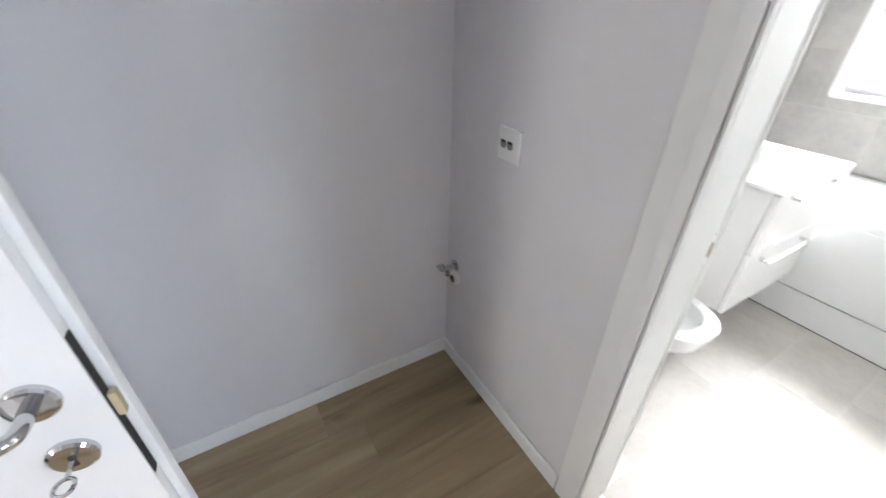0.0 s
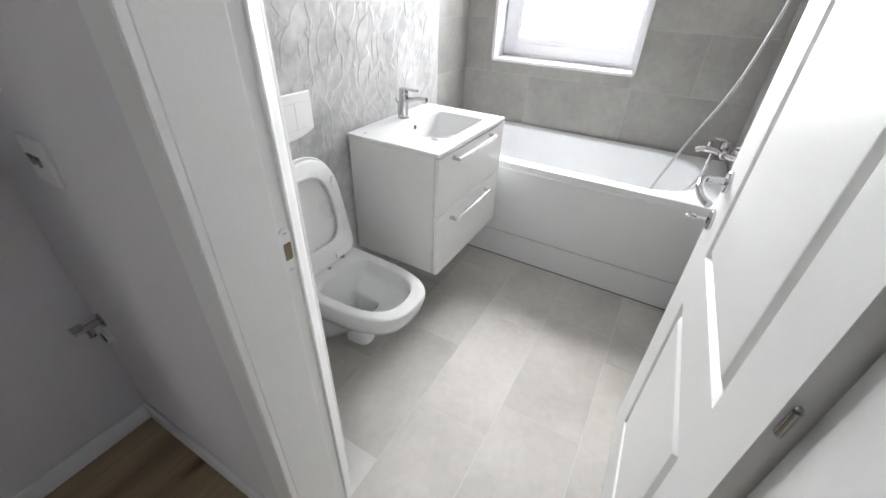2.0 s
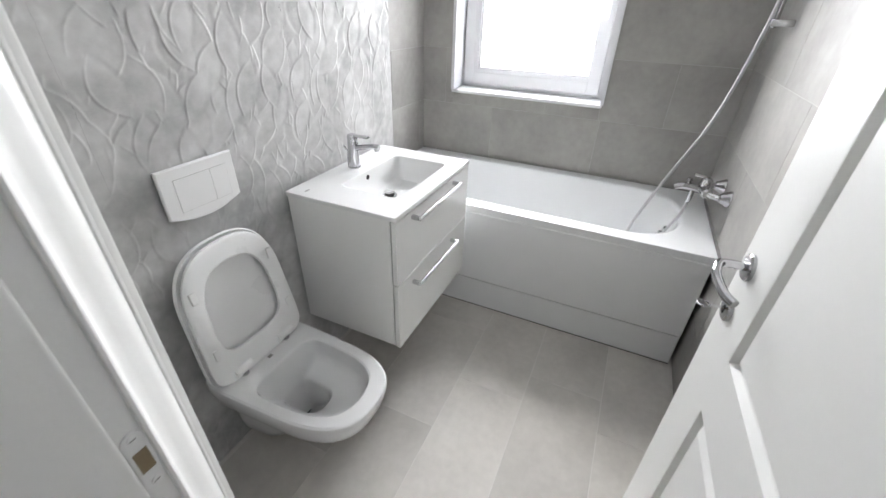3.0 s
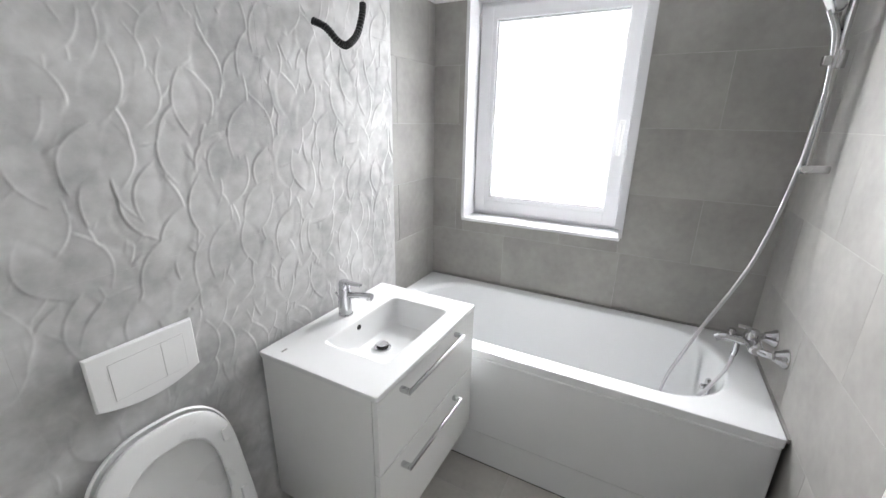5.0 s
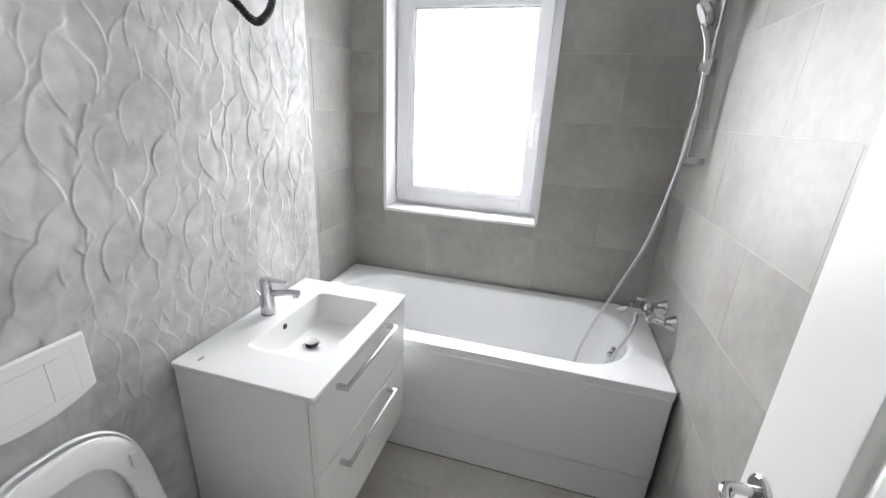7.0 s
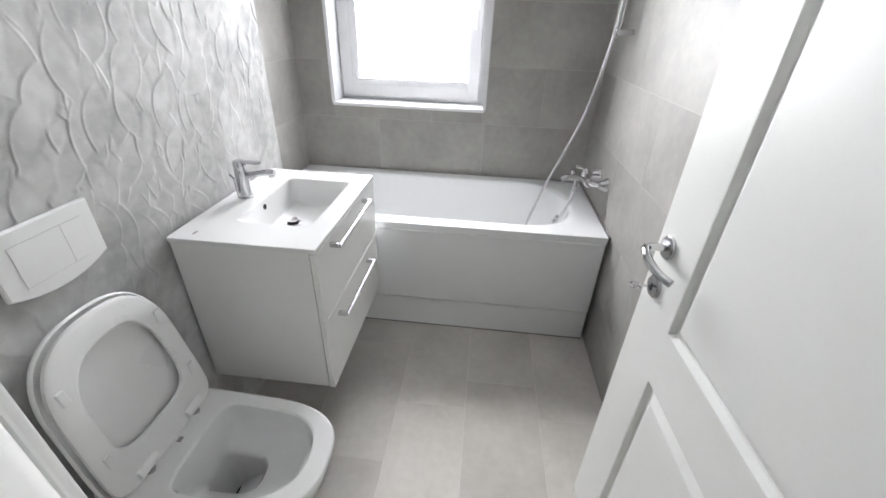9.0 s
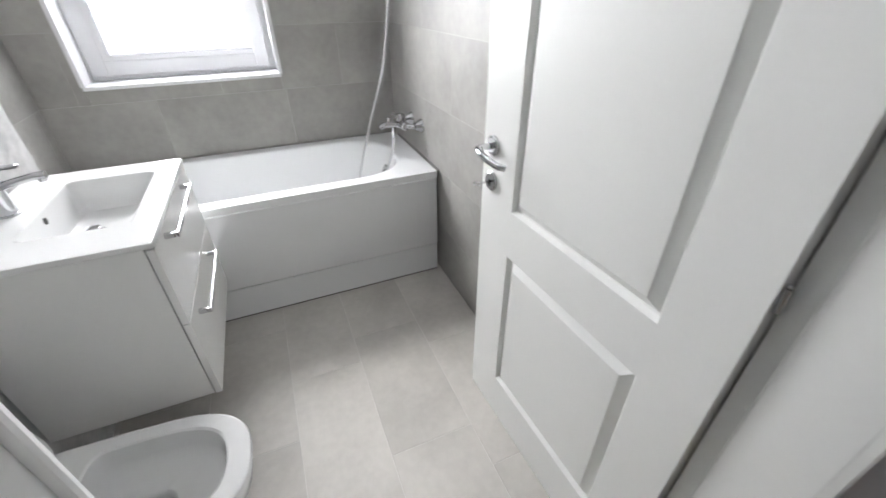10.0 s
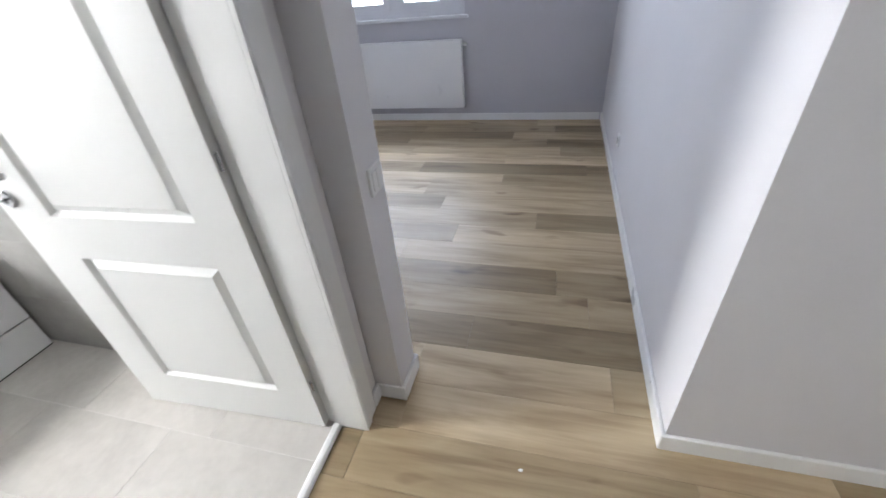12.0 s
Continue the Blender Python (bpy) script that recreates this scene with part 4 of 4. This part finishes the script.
def relief_tile(x0, x1, z0, z1):
    nx, nz = max(2, round((x1 - x0) / 0.0025)), max(2, round((z1 - z0) / 0.0030))
    gx, gz = np.meshgrid(np.linspace(x0, x1, nx + 1), np.linspace(z0, z1, nz + 1))
    hh = relief_height(gx, gz)
    verts = np.stack([gx - x0, -0.006 - hh, gz - z0], -1).reshape(-1, 3).tolist()
    w = nx + 1
    faces = [(k * w + i, k * w + i + 1, (k + 1) * w + i + 1, (k + 1) * w + i) for k in range(nz) for i in range(nx)]
    rim = [i for i in range(w)] + [k * w + nx for k in range(1, nz + 1)] + [nz * w + i for i in range(nx - 1, -1, -1)] + [k * w for k in range(nz - 1, 0, -1)]
    first = len(verts)
    verts += [[verts[i][0], 0.0, verts[i][2]] for i in rim]
    m = len(rim)
    faces += [(rim[(i + 1) % m], rim[i], first + i, first + (i + 1) % m) for i in range(m)]
    me = bpy.data.meshes.new("relief_tile")
    me.from_pydata(verts, [], faces)
    me.materials.append(RELIEF)
    me.shade_smooth()
    me.set_sharp_from_angle(angle=radians(50))
    ob = new("relief_tile", me)
    ob.parent = wall_box
    ob.location = (x0, 1.0150, z0)


ROWS_Z = [0.0] + [TILE_TOP - 0.2955 * k for k in range(6, -1, -1)]
grid_x = [0.8625, 1.190, 1.790, 2.3895]
for za, zb in zip(ROWS_Z, ROWS_Z[1:]):
    for xa, xb in zip(grid_x, grid_x[1:]):
        relief_tile(xa + 0.00005, xb - 0.00005, za + 0.00005, zb - 0.00005)
structure("tile_backing", box(0.853, 2.3815, 1.0098, 1.0149, 0.0, TILE_TOP - 0.001), GROUT_PALE, "pale grout between the relief tiles", "grout")


# ---- flat tiles and planks, one object each ----
SLABS = {}


def slab(name, w, h, thick, chamfer, mat_):
    key = (name, round(w, 3), round(h, 3), mat_.name)
    if key not in SLABS:
        c = chamfer
        lo = [(0, 0), (w, 0), (w, h), (0, h)]
        hi = [(c, c), (w - c, c), (w - c, h - c), (c, h - c)]
        v = [(x, y, 0) for x, y in lo] + [(x, y, thick - c) for x, y in lo] + [(x, y, thick) for x, y in hi]
        f = [(3, 2, 1, 0), (8, 9, 10, 11)] + [(a + i, a + (i + 1) % 4, a + 4 + (i + 1) % 4, a + 4 + i) for a in (0, 4) for i in range(4)]
        me = bpy.data.meshes.new(name)
        me.from_pydata(v, [], f)
        me.materials.append(mat_)
        SLABS[key] = me
    return SLABS[key]


def lay(name, parent, plane, u0, u1, v0, v1, thick, chamfer, gap, mat_, cut=None):
    """One tile from u0, v0 to u1, v1 on a plane; cut: a rectangle left free."""
    rects = [(u0, u1, v0, v1)]
    if cut and u1 > cut[0] and u0 < cut[1] and v1 > cut[2] and v0 < cut[3]:
        a0, a1, b0, b1 = cut
        rects = []
        if u0 < a0:
            rects.append((u0, a0, v0, v1))
        if u1 > a1:
            rects.append((a1, u1, v0, v1))
        m0, m1 = max(u0, a0), min(u1, a1)
        if v0 < b0:
            rects.append((m0, m1, v0, b0))
        if v1 > b1:
            rects.append((m0, m1, b1, v1))
    for a, b, c, d in rects:
        if b - a < 0.012 or d - c < 0.012:
            continue
        g = gap / 2
        ob = new(name, slab(name, b - a - gap, d - c - gap, thick, chamfer, mat_))
        ob.parent = parent
        ob.matrix_basis = plane @ Matrix.Translation((a + g, c + g, 0))


def plane_of(origin, u, v):
    u, v = Vector(u), Vector(v)
    return Matrix.Translation(origin) @ Matrix((u, v, u.cross(v))).transposed().to_4x4()


def wall_tiles(parent, plane, u0, u1, first, cut=None):
    """Half-bond rows of 0.6 x 0.3 m tiles; first: where a joint of the row above the bath stands."""
    for k, (za, zb) in enumerate(zip(ROWS_Z, ROWS_Z[1:])):
        j = first + (0.3 if k % 2 else 0.0)
        while j > u0:
            j -= 0.6
        while j < u1:
            lay("wall_tile", parent, plane, max(j, u0), min(j + 0.6, u1), za, zb, 0.008, 0.0004, 0.0013, GREY, cut)
            j += 0.6


structure("grout_east", boxes((3.0611, 3.0685, -0.4550, 0.139, 0, 2.056), (3.0611, 3.0685, 1.001, 1.193, 0, 2.056), (3.0611, 3.0685, 0.139, 1.001, 0, 0.940)), GROUT, "pale grey grout between wall tiles", "grout")
structure("grout_south", box(0.852, 3.0610, -0.4555, -0.4475, 0, 2.056), GROUT, "pale grey grout between wall tiles", "grout")
structure("grout_north", boxes((2.3815, 2.3889, 1.0152, 1.1935, 0, 2.056), (2.3890, 3.0610, 1.1861, 1.1935, 0, 2.056)), GROUT, "pale grey grout between wall tiles", "grout")
wall_tiles(wall_east, plane_of((3.068, 0, 0), (0, -1, 0), (0, 0, 1)), -1.193, 0.463, -0.737, (-0.990, -0.150, 0.940, 2.2))
wall_tiles(wall_south, plane_of((0, -0.4550, 0), (-1, 0, 0), (0, 0, 1)), -3.0595, -0.8615, -2.52, None)
wall_tiles(wall_box, plane_of((2.382, 0, 0), (0, 1, 0), (0, 0, 1)), 1.0085, 1.1845, 1.0, None)
wall_tiles(wall_nb, plane_of((0, 1.193, 0), (1, 0, 0), (0, 0, 1)), 2.3905, 3.0595, 2.3905, None)
wall_tiles(wall_pb, plane_of((0.8525, 0, 0), (0, 1, 0), (0, 0, 1)), -0.4465, 1.005, 0.45, (-0.345, 0.41, -0.1, 2.06))

ground_plane = plane_of((0, 0, -0.008), (1, 0, 0), (0, 1, 0))
for v0, v1, first in ((-0.4465, -0.176, 1.280), (-0.176, 0.122, 1.440), (0.122, 0.400, 1.294), (0.400, 0.698, 1.62), (0.698, 0.990, 1.36), (0.990, 1.185, 1.30)):
    j = first - 0.6
    while j < 3.06:
        if j + 0.59 > 0.85:
            lay("floor_tile", floor_2, ground_plane, max(j, 0.8485), min(j + 0.588, 3.058), v0, v1, 0.008, 0.0006, 0.0021, FLOORGREY, None if v0 < 0.95 else (0.0, 2.382, 0.99, 1.3))
        j += 0.588

rng = random.Random(4)
known = {-1: 0.455, -3: 0.10, -6: 0.225, -5: -0.60, -9: 0.50, 8: 0.27, 0: -0.10, -2: 1.25, 1: 0.62, 7: -0.42, -4: 0.95, -7: 0.86}
plank_plane = plane_of((0, 0, -0.010), (1, 0, 0), (0, 1, 0))
for k in range(-17, 10):
    y0 = -0.730 + 0.195 * k
    y1 = y0 + 0.195
    lo, hi = max(y0, -3.859), min(y1, 1.199)
    if hi - lo < 0.02:
        continue
    inner = lo > -0.3075 and hi < 0.3875
    x0, x1 = (-0.978, 0.8155 if inner else 0.734) if hi > -0.44 else (-0.305, 0.634 if hi > -0.59 else 3.248)
    j = known[k] if k in known else rng.uniform(0, 1.29)
    while j > x0:
        j -= 1.29
    while j < x1:
        lay("plank", floor_1, plank_plane, max(j, x0), min(j + 1.29, x1), lo, hi, 0.010, 0.0007, 0.0006, OAK)
        j += 1.29
    if x1 == 0.634:
        lay("plank", floor_1, plank_plane, 0.634, 1.60, lo, -0.600, 0.010, 0.0007, 0.0006, OAK)
        lay("plank", floor_1, plank_plane, 1.60, 3.248, lo, -0.600, 0.010, 0.0007, 0.0006, OAK)
    if lo < 0.388 and hi > -0.307 and not inner:
        lay("plank", floor_1, plank_plane, 0.7345, 0.8155, max(lo, -0.3075), min(hi, 0.3875), 0.010, 0.0007, 0.0006, OAK)

# ---- a fleck of paint dropped on the hall floor ----
fleck = thing("paint_fleck", "small dried fleck of white paint on the oak planks", "paint fleck", pose(0.197, -0.281, 0.0002))
part("blob", loft([[(r_ * math.cos(a) * (1 + 0.22 * math.sin(2 * a + 0.6)), 0.8 * r_ * math.sin(a), z) for a in (2 * math.pi * i / 16 for i in range(16))] for r_, z in ((0.0062, 0.0), (0.0050, 0.0009), (0.0028, 0.0014))]), PLASTIC, fleck)
